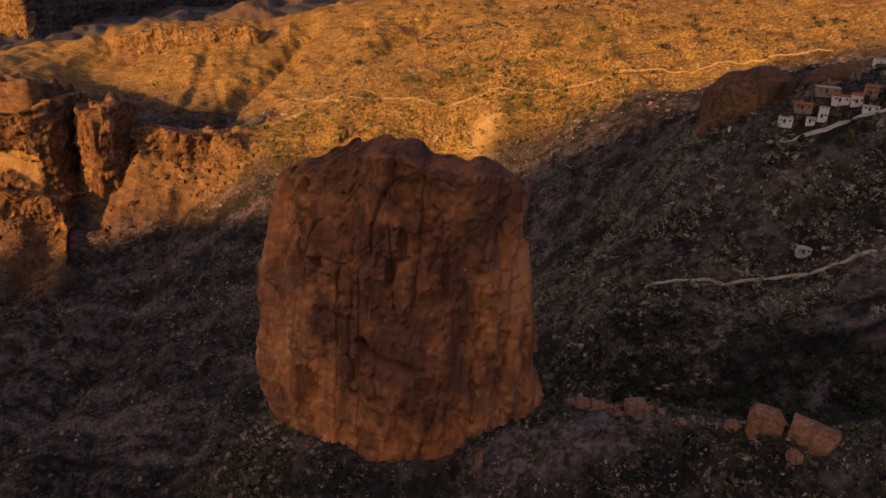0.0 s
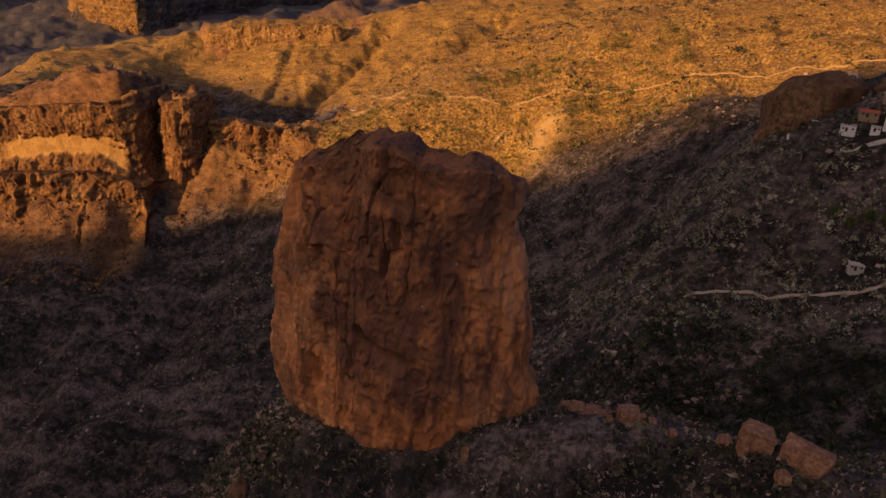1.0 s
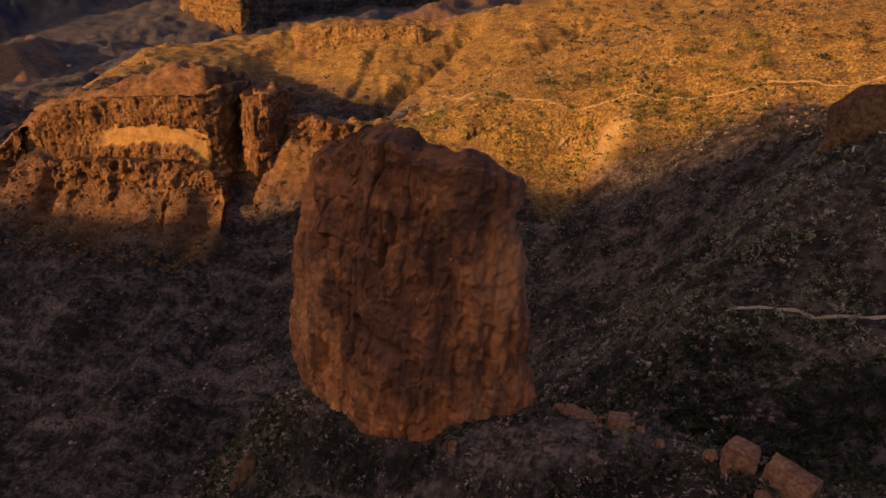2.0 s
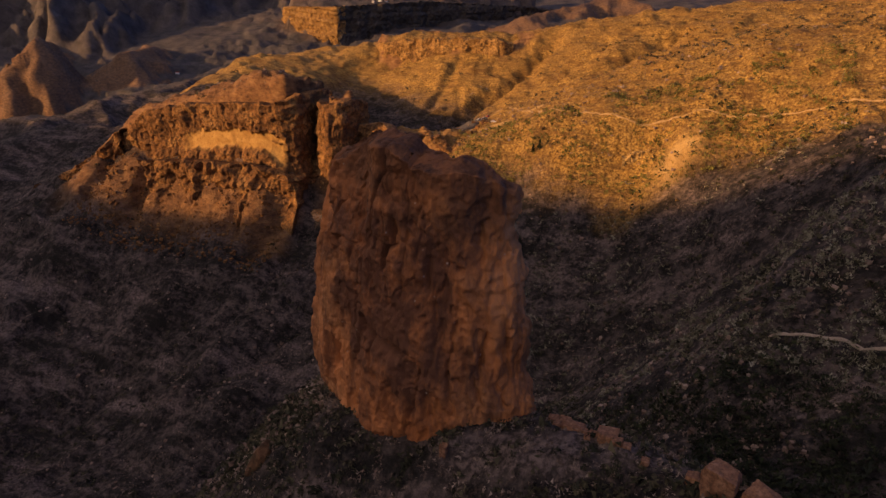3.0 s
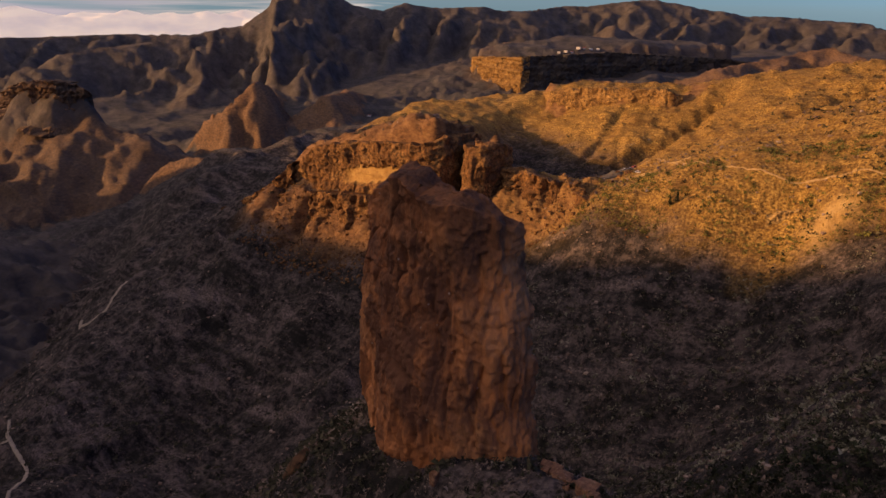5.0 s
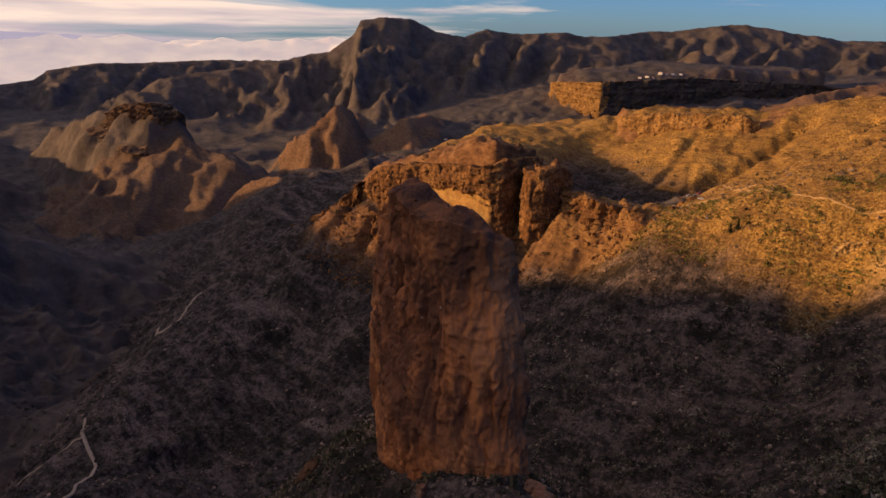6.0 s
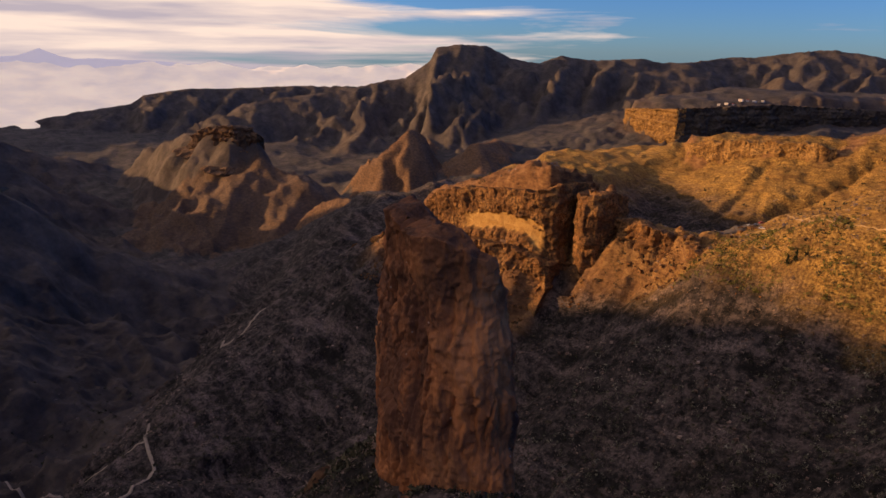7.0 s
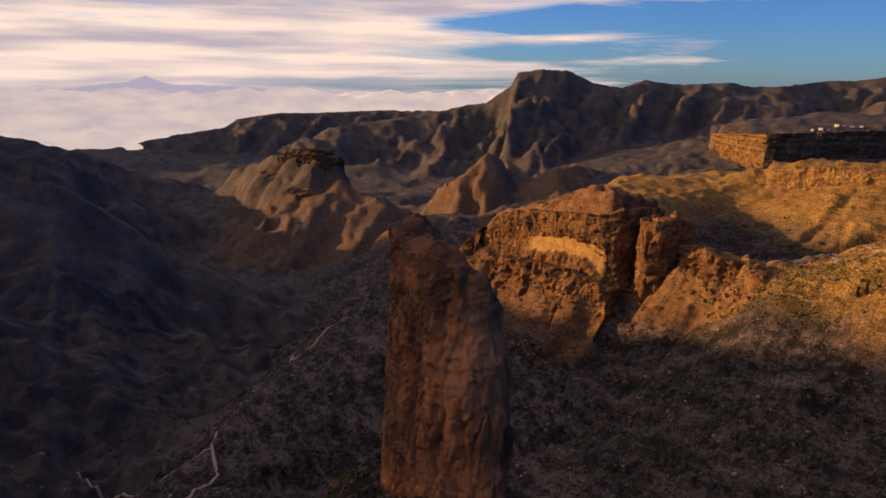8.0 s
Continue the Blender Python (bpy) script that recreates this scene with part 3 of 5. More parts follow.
# ---- building helpers ----
def mesh_object(name, verts, faces, mat, parent=None, smooth_shade=True):
    me = bpy.data.meshes.new(name)
    verts, faces = np.asarray(verts, np.float32), np.asarray(faces, np.int32)
    per = faces.shape[1]
    me.vertices.add(len(verts))
    me.vertices.foreach_set("co", verts.ravel())
    me.loops.add(faces.size)
    me.loops.foreach_set("vertex_index", faces.ravel())
    me.polygons.add(len(faces))
    me.polygons.foreach_set("loop_start", np.arange(0, faces.size, per, dtype=np.int32))
    me.polygons.foreach_set("use_smooth", np.full(len(faces), smooth_shade))
    me.update(calc_edges=True)
    me.materials.append(mat)
    ob = new(name, me)
    if parent:
        ob.parent = parent
    return ob


def grid_faces(rows, cols, wrap=False):
    r, c = np.meshgrid(np.arange(rows - 1), np.arange(cols if wrap else cols - 1), indexing="ij")
    c2 = (c + 1) % cols
    return np.stack([r * cols + c, r * cols + c2, (r + 1) * cols + c2, (r + 1) * cols + c], -1).reshape(-1, 4)


# ---- the ground: one sheet out to the horizon ----
def build_ground():
    seen = np.arange(-48, 110, 0.24)          # degrees left of the y axis, the side that faces the walk
    rest = np.arange(110, 312, 1.4)
    az = np.radians(np.concatenate([seen, rest]))
    rad = np.concatenate([np.linspace(3, 20, 8, endpoint=False), np.geomspace(20, 290, 140, endpoint=False), np.linspace(290, 1000, 310, endpoint=False), np.geomspace(1000, 4950, 200)])
    A, R = np.meshgrid(az, rad)
    x, y = POLE[0] - np.sin(A) * R, POLE[1] + np.cos(A) * R
    z, rock, pine_haze = land(x, y)
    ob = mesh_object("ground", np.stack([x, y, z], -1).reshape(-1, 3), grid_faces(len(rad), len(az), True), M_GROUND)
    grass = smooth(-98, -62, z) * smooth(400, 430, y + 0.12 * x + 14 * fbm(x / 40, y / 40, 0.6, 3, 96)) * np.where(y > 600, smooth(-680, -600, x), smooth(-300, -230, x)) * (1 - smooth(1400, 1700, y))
    cover = ob.data.attributes.new("cover", "FLOAT_COLOR", "POINT")
    values = np.zeros((x.size, 4), np.float32)
    values[:, 0], values[:, 1], values[:, 2], values[:, 3] = grass.ravel(), rock.ravel(), pine_haze.ravel(), 1
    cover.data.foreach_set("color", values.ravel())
    blots = sum(np.exp(-(((x - bx) / bw) ** 2 + ((y - by) / bh) ** 2 + 0.5 * fbm(x / 9, y / 9, 0.2, 3, 95))) for bx, by, bw, bh in
                ((26, 424, 13, 9), (-108, 492, 9, 5), (-150, 488, 7, 5), (-85, 500, 6, 3)))
    bare = ob.data.attributes.new("bare", "FLOAT", "POINT")
    bare.data.foreach_set("value", np.clip(blots, 0, 1).astype(np.float32).ravel())
    return tagged(ob, "dry volcanic hillside of scrub, golden grass and bare rock", "ground", kind="structure")


build_ground()


# ---- cliff faces, where the ground drops sheer ----
def mat_cliff(name="ochre_cliff", dark=(0.075, 0.036, 0.018), mid=(0.2, 0.097, 0.036), light=(0.34, 0.19, 0.07)):
    m, n, l, p = material(name, 0.93)
    c = coords_of(n)
    a = n.new("ShaderNodeAttribute")
    a.attribute_name = "band"
    big, fine = noise_node(n, l, c, 0.07, 7, 0.65), noise_node(n, l, c, 0.5, 9, 0.72)
    col = ramp(n, l, big, [(0.32, dark), (0.5, mid), (0.68, light)])
    col = mix(n, l, ramp(n, l, fine, [(0.40, (0.9, 0.9, 0.9)), (0.56, (0, 0, 0))]), col, (0.05, 0.03, 0.016))
    pale = ramp(n, l, noise_node(n, l, c, 0.12, 6, 0.6), [(0.3, (0.3, 0.17, 0.055)), (0.7, (0.47, 0.3, 0.1))])
    pale = mix(n, l, ramp(n, l, fine, [(0.36, (0.6, 0.6, 0.6)), (0.5, (0, 0, 0))]), pale, (0.17, 0.09, 0.032))
    col = mix(n, l, a.outputs["Fac"], col, pale)
    l.new(col, p.inputs["Base Color"])
    bump(n, l, fine, 0.8, 1.0, p)
    return m


M_CLIFF = mat_cliff()
M_PALE = mat_cliff("pale_tuff", (0.09, 0.055, 0.035), (0.18, 0.11, 0.065), (0.28, 0.175, 0.105))
M_BROWN = mat_cliff("brown_bluff", (0.07, 0.035, 0.02), (0.135, 0.07, 0.037), (0.21, 0.115, 0.06))
# darker cliff copy: shade and haze of the table mountain's unlit side as colour
M_SHADED_CLIFF = mat_cliff("shaded_cliff_grey", (0.045, 0.042, 0.038), (0.08, 0.073, 0.066), (0.12, 0.105, 0.092))
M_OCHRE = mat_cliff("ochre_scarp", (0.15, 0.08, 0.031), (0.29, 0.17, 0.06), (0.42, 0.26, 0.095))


def build_cliff(name, line, foot, top, label, seed, cols, rows, rough=1.0, column=9.0, band=None, overhang=0.0, back=14.0, strata=0.0, flare=7.0, mat=None, tall=45, ribs=0.0):
    """A rock face along a line in plan; the open side is on the right of its run. foot and top are heights along the run, 0 to 1."""
    line = np.asarray(line, float)
    seg = np.hypot(*np.diff(line, axis=0).T)
    run = np.concatenate([[0], np.cumsum(seg)]) / seg.sum()
    q = np.linspace(0, 1, cols)
    px, py = np.interp(q, run, line[:, 0]), np.interp(q, run, line[:, 1])
    k = np.ones(max(3, cols // 40) | 1)
    k /= k.sum()
    pad = len(k) // 2
    px, py = [np.convolve(np.pad(v, pad, mode="edge"), k, "valid") for v in (px, py)]
    tx, ty = np.gradient(px), np.gradient(py)
    ln = np.hypot(tx, ty)
    ox, oy = ty / ln, -tx / ln
    h = np.linspace(0, 1.25, rows)
    Q, H = np.meshgrid(q, h)
    zf, zt = np.interp(Q, *np.array(foot).T), np.interp(Q, *np.array(top).T)
    hw = np.clip(H, 0, 1)
    z = zf + (zt - zf) * hw
    fold = np.clip((H - 1) / 0.25, 0, 1)
    X, Y = np.broadcast_to(px, Q.shape), np.broadcast_to(py, Q.shape)
    smooth_band = 0
    if band:
        lo, hi, q0, q1 = band
        wob = 0.06 * noise3(Q * 14, 0.3, 0.2, seed + 9) + 0.05 * fbm(Q * 55, z / 9, 0.2, 3, seed + 9) + 0.12 * smooth(q1 - 0.09, q1 - 0.04, Q) * (hw < 0.4)
        smooth_band = smooth(lo - 0.03, lo + 0.03, hw + wob) * (1 - smooth(hi - 0.03, hi + 0.03, hw + wob)) * smooth(q0, q0 + 0.06, Q) * (1 - smooth(q1 - 0.03, q1, Q))
    body = 3.2 * fbm(X / 30, Y / 30, z / (tall * 0.9), 4, seed) + 1.5 * (np.abs(noise3(X / column + 0.3 * noise3(X / 9, Y / 9, z / 9, seed + 3), Y / column, z / (tall * 0.6), seed + 1)) * 2 - 0.6) + 0.8 * fbm(X / 6, Y / 6, z / 6, 5, seed + 2) + 1.1 * (ridged(X / 6.5, Y / 6.5, z / 5, 4, seed + 12) - 0.75)
    body = body + 0.9 * smooth(0.0, 0.12, noise3(X / 7, Y / 7, z / 4.5, seed + 4)) + 0.8 * smooth(0.1, 0.2, noise3(X / 3.5, Y / 3.5, z / 2.6, seed + 6))
    layer = strata * fbm(X / 160, Y / 160, z / 9, 4, seed + 5)
    off = rough * (body * (1 - 0.86 * smooth_band) + layer) + overhang * smooth(0.5, 0.8, hw) + flare * (1 - smooth(0, 0.3, hw)) - 2.0 * smooth_band - back * fold - 3 * fold ** 0.4
    z = z + fold * 1.2 * fbm(X / 9, Y / 9, 0.4, 3, seed + 7) - 4 * fold ** 3 + (1 - fold) * smooth(0.8, 1, hw) * 2.2 * fbm(X / 8, Y / 8, 0.7, 4, seed + 8)
    if ribs:
        # buttresses that stand out further towards the foot, with gullies between
        q_ = Q * seg.sum() / 30 + 0.25 * noise3(X / 20, Y / 20, z / 25, seed + 10)
        rib = 1 - 2.4 * np.abs(noise3(q_, 0.4, z / 160, seed + 11))
        off = off + ribs * rib * (0.12 + 0.88 * (1 - hw) ** 0.8) * (1 - fold)
    x, y = X + ox * off, Y + oy * off
    ob = mesh_object(name, np.stack([x, y, z], -1).reshape(-1, 3), grid_faces(rows, cols), mat or M_CLIFF)
    tone = ob.data.attributes.new("band", "FLOAT", "POINT")
    tone.data.foreach_set("value", (np.zeros(Q.shape) + smooth_band).astype(np.float32).ravel())
    return tagged(ob, label, "cliff", kind="structure")


M_SAND = mat_cliff("golden_sand_rock", (0.34, 0.2, 0.07), (0.5, 0.33, 0.12), (0.62, 0.44, 0.18))
build_cliff("cliff_mesa", [(-500, 458), (-468, 452), (-420, 449), (-376, 447), (-337, 446), (-290, 446), (-276, 448), (-267, 456), (-265, 480), (-267, 505)],
            [(0, -128), (0.11, -108), (0.28, -94), (0.44, -85), (0.57, -80), (0.74, -75), (0.79, -82), (0.83, -92), (1, -76)],
            [(0, -112), (0.11, -84), (0.2, -64), (0.28, -48), (0.44, -37), (0.57, -32), (0.74, -26), (0.79, -22), (0.83, -17), (0.91, -18), (1, -22)],
            "ochre cliff of the mesa with a smooth pale band", 501, 560, 90, 0.8, 7, (0.22, 0.51, 0.40, 0.80), 1.0, 12, 0.9, 3.0)
build_cliff("cliff_ribs", [(-520, 440), (-500, 438), (-448, 434), (-392, 432), (-340, 432), (-300, 432), (-274, 436), (-262, 446), (-260, 470)],
            [(0, -150), (0.3, -144), (0.6, -136), (0.85, -126), (1, -104)], [(0, -124), (0.2, -102), (0.45, -84), (0.6, -78), (0.8, -76), (1, -84)],
            "broken brown ribs of rock under the pale band", 511, 560, 90, 1.2, 9, None, 0.0, 12, 1.0, 8.0, tall=22, ribs=17)
build_cliff("cliff_spur", [(-570, 430), (-530, 436), (-508, 440), (-482, 444), (-456, 450)], [(0, -165), (0.5, -140), (1, -108)], [(0, -141), (0.35, -122), (0.55, -107), (0.8, -88), (1, -68)],
            "jagged brown rock crest falling away from the mesa", 531, 320, 50, 1.5, 11, None, 0.0, 12, 0.4, 8.0)
build_cliff("cliff_crag", [(-261, 490), (-260, 474), (-252, 462), (-240, 456), (-229, 460), (-225, 472), (-223, 488)], [(0, -80), (0.3, -104), (0.6, -98), (0.8, -80), (1, -52)],
            [(0, -27), (0.3, -24), (0.55, -22), (0.75, -18), (1, -24)], "rugged brown rock tower beside the mesa", 521, 260, 80, 0.8, 6, None, 0.0, 12, 1.1, 5.0, tall=20)
build_cliff("cliff_bluff", [(-226, 478), (-216, 474), (-206, 475), (-190, 468), (-176, 469), (-160, 470), (-146, 462), (-132, 450)], [(0, -84), (0.3, -76), (0.6, -66), (1, -58)],
            [(0, -41), (0.2, -37), (0.4, -39), (0.6, -41), (0.8, -43), (1, -45)], "broken brown bluff between the mesa and the terrace", 526, 320, 70, 1.0, 7, None, 0.0, 10, 1.2, 8.0, tall=18)
build_cliff("cliff_quarry", [(-8, 431), (2, 435), (12, 436), (22, 431), (30, 424), (36, 419), (42, 418)], [(0, -44), (0.5, -46), (0.8, -44), (1, -40)], [(0, -24), (0.3, -19), (0.6, -17), (1, -16)],
            "bright sandy hollow cut into the edge of the terrace", 551, 240, 60, 0.42, 8, None, 0.0, 8, 0.5, 9.0, mat=M_SAND)
build_cliff("cliff_scarp", [(-446, 925), (-438, 900), (-412, 870), (-375, 864), (-331, 858), (-280, 855), (-232, 853), (-222, 862)], [(0, -70), (0.25, -66), (0.5, -56), (0.75, -46), (1, -30)],
            [(0, -38), (0.2, -30), (0.45, -18), (0.7, -12), (0.9, -8), (1, -12)], "low ochre scarp on the shoulder of the hill", 541, 420, 40, 0.8, 12, None, 0.5, 8, 0, 4, mat=M_OCHRE)
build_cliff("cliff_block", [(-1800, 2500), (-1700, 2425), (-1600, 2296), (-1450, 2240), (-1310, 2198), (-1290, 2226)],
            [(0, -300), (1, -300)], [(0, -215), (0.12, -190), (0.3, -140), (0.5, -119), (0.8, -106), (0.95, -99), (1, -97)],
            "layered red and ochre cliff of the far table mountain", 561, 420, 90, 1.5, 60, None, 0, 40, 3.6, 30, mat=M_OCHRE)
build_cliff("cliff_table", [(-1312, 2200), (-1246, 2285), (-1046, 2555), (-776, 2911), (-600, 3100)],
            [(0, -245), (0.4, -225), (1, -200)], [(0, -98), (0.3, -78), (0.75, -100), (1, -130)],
            "far table mountain cliff, coloured dark for its shaded side", 566, 420, 60, 3.0, 60, None, 0, 40, 1.2, 30, mat=M_SHADED_CLIFF)
build_cliff("cliff_butte", [(-2010, 724), (-1925, 716), (-1840, 712), (-1760, 718), (-1700, 730), (-1662, 755), (-1648, 800)], [(0, -215), (0.5, -235), (1, -250)],
            [(0, -178), (0.2, -158), (0.42, -136), (0.62, -124), (0.8, -119), (0.92, -128), (1, -150)], "pale cliff of a butte across the canyon", 581, 360, 64, 3.6, 26, None, 0, 40, 1.6, 50, mat=M_PALE, tall=60, ribs=14)


# ---- the monolith ----
TOP_X = [-38, -34, -28, -24, -19.5, -16.5, -14.5, -8.5, -4.5, -3.3, -2, 2, 7, 10.5, 14, 20, 30]
TOP_Z = [43, 45, 48.5, 50, 52.5, 54.6, 55.4, 56.7, 56.5, 56, 54, 54.5, 54.9, 53.8, 52, 48, 44]


def build_monolith():
    cols, rows = 610, 430
    cx, cy = -9.0, 128.0
    # its outline in plan at mid height
    plan = np.array([(21.5, 122.5), (20.5, 117.8), (13.5, 114), (5, 112), (-3, 113), (-10, 114.8), (-17, 117.8), (-24, 121.2), (-29.5, 124.5), (-34.5, 131), (-40.8, 139.5),
                     (-37, 146), (-24, 143), (-10, 139), (4, 134.5), (13, 132), (18.6, 128.5)], float) - (cx, cy)
    ang, reach = np.arctan2(plan[:, 1], plan[:, 0]), np.hypot(plan[:, 0], plan[:, 1])
    order = np.argsort(ang)
    ring = np.interp(np.linspace(-math.pi, math.pi, 720, endpoint=False), ang[order], reach[order], period=2 * math.pi)
    soft = np.hanning(39) / np.hanning(39).sum()
    ring = np.convolve(np.concatenate([ring[-19:], ring, ring[:19]]), soft, "valid")
    # columns crowd on the sides that the walk passes
    th = np.concatenate([np.linspace(radians(-185), radians(75), cols - 110, endpoint=False), np.linspace(radians(75), radians(175), 110, endpoint=False)])
    rad = np.interp(th, np.linspace(-math.pi, math.pi, 720, endpoint=False), ring, period=2 * math.pi)
    ex, ey = rad * np.cos(th), rad * np.sin(th)
    tx, ty = np.gradient(ex, th), np.gradient(ey, th)
    long_ = np.hypot(tx, ty)
    s = np.linspace(0, 1, rows)
    EX, S = np.meshgrid(ex, s)
    EY, NX, NY = np.broadcast_to(ey, S.shape), np.broadcast_to(ty / long_, S.shape), np.broadcast_to(-tx / long_, S.shape)
    wall = np.clip(S / 0.82, 0, 1)
    lid = np.clip((S - 0.82) / 0.18, 0, 1)
    V = EY / 15.0                                             # -1 on the front, 1 on the back

    def top(px, py):
        brow = np.interp(px, TOP_X, TOP_Z)
        return brow - np.interp(py - np.interp(px, [-38, -29, -19, -11, 5, 14, 20], [137, 130, 125.5, 119, 115, 117, 124]), [0, 3, 8, 14, 22, 30], [0.6, 0, 6.0, 13.0, 18.0, 20.0])
    right = np.interp(EX * 0 - 36 + 90 * wall, [-36, -12, -8, 0, 15, 30, 45, 60], [1.6, 1.42, 1.34, 1.21, 1.06, 0.99, 0.86, 0.8])
    left = np.interp(-36 + 90 * wall, [-36, -20, -8, 0, 15, 30, 45, 60], [0.75, 0.88, 1.0, 1.04, 1.03, 1.0, 0.9, 0.78])
    front = np.interp(-36 + 90 * wall, [-36, -8, 0, 15, 30, 45, 60], [1.2, 1.15, 1.11, 1.05, 1.0, 0.95, 0.9])
    # the western half of the face leans back towards its top
    lean = np.interp(-36 + 90 * wall, [-36, 28, 40, 48, 54], [1, 1, 0.72, 0.4, 0.25])
    front = front + (np.minimum(front, lean) - front) * smooth(1, 10, -EX)
    wide = np.where(EX > 0, 1 + (right - 1) * smooth(0, 17, EX) * np.where(right > 1, smooth(-3, 8, -EY), 1), 1 + (left - 1) * smooth(0, 17, -EX))
    deep_ = np.where(EY < 0, 1 + (front - 1) * smooth(0, 9, -EY), np.interp(-36 + 90 * wall, [-36, 0, 25, 45], [0.6, 0.72, 0.95, 1.05]))
    shrink = np.cos(lid * math.pi / 2)
    x, y = cx + EX * wide * shrink, cy + EY * deep_ * shrink
    zb = -36.0
    Z = np.where(lid > 0, top(x, y) - 2.0 * shrink ** 4, zb + (top(x, y) - 2.0 - zb) * wall)
    nx, ny = NX, NY
    big = 1.0 * fbm(x / 13, y / 13, Z / 30, 4, 61)
    flute = (0.3 + 0.7 * smooth(-10, 3, x)) * 0.6 * fbm(x / 2.1, y / 2.1, Z / 15, 5, 62) * (0.5 + 0.9 * smooth(-0.3, 0.4, noise3(x / 11, y / 11, Z / 12, 68)))
    grain = 0.3 * fbm(x / 1.3, y / 1.3, Z / 1.5, 3, 63)
    bands = 0.25 * fbm(x / 40, y / 40, Z / 3.4, 3, 64)
    crack = -1.0 * np.exp(-((noise3(x / 6, y / 6, Z / 70, 65) + 0.05 * noise3(x, y, Z / 2.5, 79)) / 0.035) ** 2) * smooth(-0.1, 0.4, noise3(x / 12, y / 12, Z / 16, 66))
    off = (big + flute + grain + bands + crack) * np.where(lid > 0, np.maximum(shrink, 0.0), 1)
    # the brow, and the slabs that have come away under it
    off = off + 0.5 * smooth(40, 44, Z + 2.5 * noise3(x / 5, y / 5, 0.2, 69)) * (1 - lid) * (V < 0.2)
    # hollows: places on the face (x, y, z) and sizes
    for hx, hy, hz, w, h, deep in ((-29.4, 124, 28.7, 0.9, 3.4, 4.2), (-23.9, 122.3, 29.4, 1.5, 1.15, 4.0), (-26.7, 122.5, 43.8, 0.9, 1.9, 2.6), (-14.0, 116, 15.0, 1.3, 1.7, 4.2),
                                    (-6.6, 114.5, 37.4, 0.9, 2.9, 3.2), (-9.2, 115, 31, 0.75, 2.9, 2.6), (4.4, 112, 30, 3.4, 13, 1.7), (-26.6, 122, -1.0, 1.3, 4.2, 1.5), (-10, 112, 3, 1.9, 1.0, 1.5), (-21, 120, 27.6, 0.6, 0.5, 1.2), (-16, 117, 2.5, 1.6, 0.9, 1.3)):
        q = ((x - hx) / w) ** 2 + ((Z - hz) / h) ** 2
        off = off - np.where(hx < -12, 1.5, 0.8) * deep * np.exp(-q ** 3) * (V < 0.1)
    # long wandering cracks down the face, given as (x, z)
    for line, wide, deep in ((((-7.4, 57, 0), (-7.8, 54, 0), (-8.9, 48.6, 0), (-10.9, 45.3, 0), (-12, 40, 0), (-12.6, 34, 0)), 0.4, 1.5), (((-5.0, 34.6, 0), (-8.5, 33.4, 0), (-9.2, 28, 0)), 0.4, 1.8),
                             (((-29, 30.2, 0), (-22, 30.6, 0), (-16, 30.0, 0)), 0.3, 1.2), (((-11.2, 12, 0), (-11.6, 7, 0), (-10.4, 2.5, 0)), 0.4, 1.5), (((15, 20, 0), (13.5, 10, 0), (15.5, 2, 0)), 0.5, 1.8),
                             (((19, 18, 0), (18, 8, 0), (20, 3, 0)), 0.45, 1.6), (((9, 22, 0), (8, 10, 0), (9.5, 0, 0)), 0.5, 1.5), (((12, 42, 0), (13, 30, 0)), 0.5, 1.4)):
        dist, _, _ = along(line, x + 0.5 * noise3(x / 2, y / 2, Z / 2, 86), Z + 0.5 * noise3(x / 2, Z / 2, 0.3, 87))
        off = off - 0.65 * deep * np.exp(-(dist / wide) ** 2) * (V < 0.1)
    # scales and spalls where thin slabs have come away
    plate = noise3(x / 5.5, y / 5.5, Z / 8, 88) + 0.35 * noise3(x / 2, y / 2, Z / 3, 89)
    off = off - 0.55 * smooth(0.02, 0.07, plate) - 0.5 * smooth(0.28, 0.33, plate)
    # small weathered pits
    g = np.random.default_rng(77)
    for px, pz, pw, ph in zip(g.uniform(-36, 20, 46), g.uniform(-4, 50, 46), g.uniform(0.25, 0.75, 46), g.uniform(0.25, 0.8, 46)):
        off = off - 1.2 * pw ** 0.5 * np.exp(-(((x - px) / pw) ** 2 + ((Z - pz) / ph) ** 2) ** 2) * (V < 0.1)
    off = off + 0.16 * fbm(x / 0.7, y / 0.7, Z / 0.9, 3, 78) * (1 - lid)
    # the sloping ledge and the long upright joint beside it
    lx = np.clip((x + 13.5) / 11, 0, 1)
    ledge = (Z - (14.2 - 2.6 * lx)) / np.where(Z > 14.2 - 2.6 * lx, 0.4, 1.25)
    off = off - 4.2 * np.exp(-ledge ** 2) * smooth(-15, -12.5, x) * (1 - smooth(-4.5, -2, x)) * (V < 0)
    joint = np.exp(-((x + 16.8 - 0.7 * noise3(0.3, 0.2, Z / 6, 70)) / 0.28) ** 2) * smooth(2, 6, Z) * (1 - smooth(34, 44, Z)) * (V < 0)
    off = off - 0.9 * joint
    for jx, lo, hi in ((4.0, -8, 30), (14, -8, 20), (18.5, 0, 40)):
        off = off - 0.5 * np.exp(-((x - jx - 0.12 * (Z - 40) * (jx < 0) - 1.1 * noise3(jx, 0.2, Z / 7, 74)) / 0.4) ** 2) * smooth(lo, lo + 6, Z) * (1 - smooth(hi - 4, hi + 2, Z)) * (V < 0)
    x, y = x + nx * off, y + ny * off
    Z = Z + np.where(lid > 0, (1 - shrink) * (1.6 * fbm(x / 6, y / 6, 0.3, 4, 67)), 0) + 0.5 * fbm(x / 4, y / 4, 0.7, 3, 75) * smooth(0.7, 0.85, S)
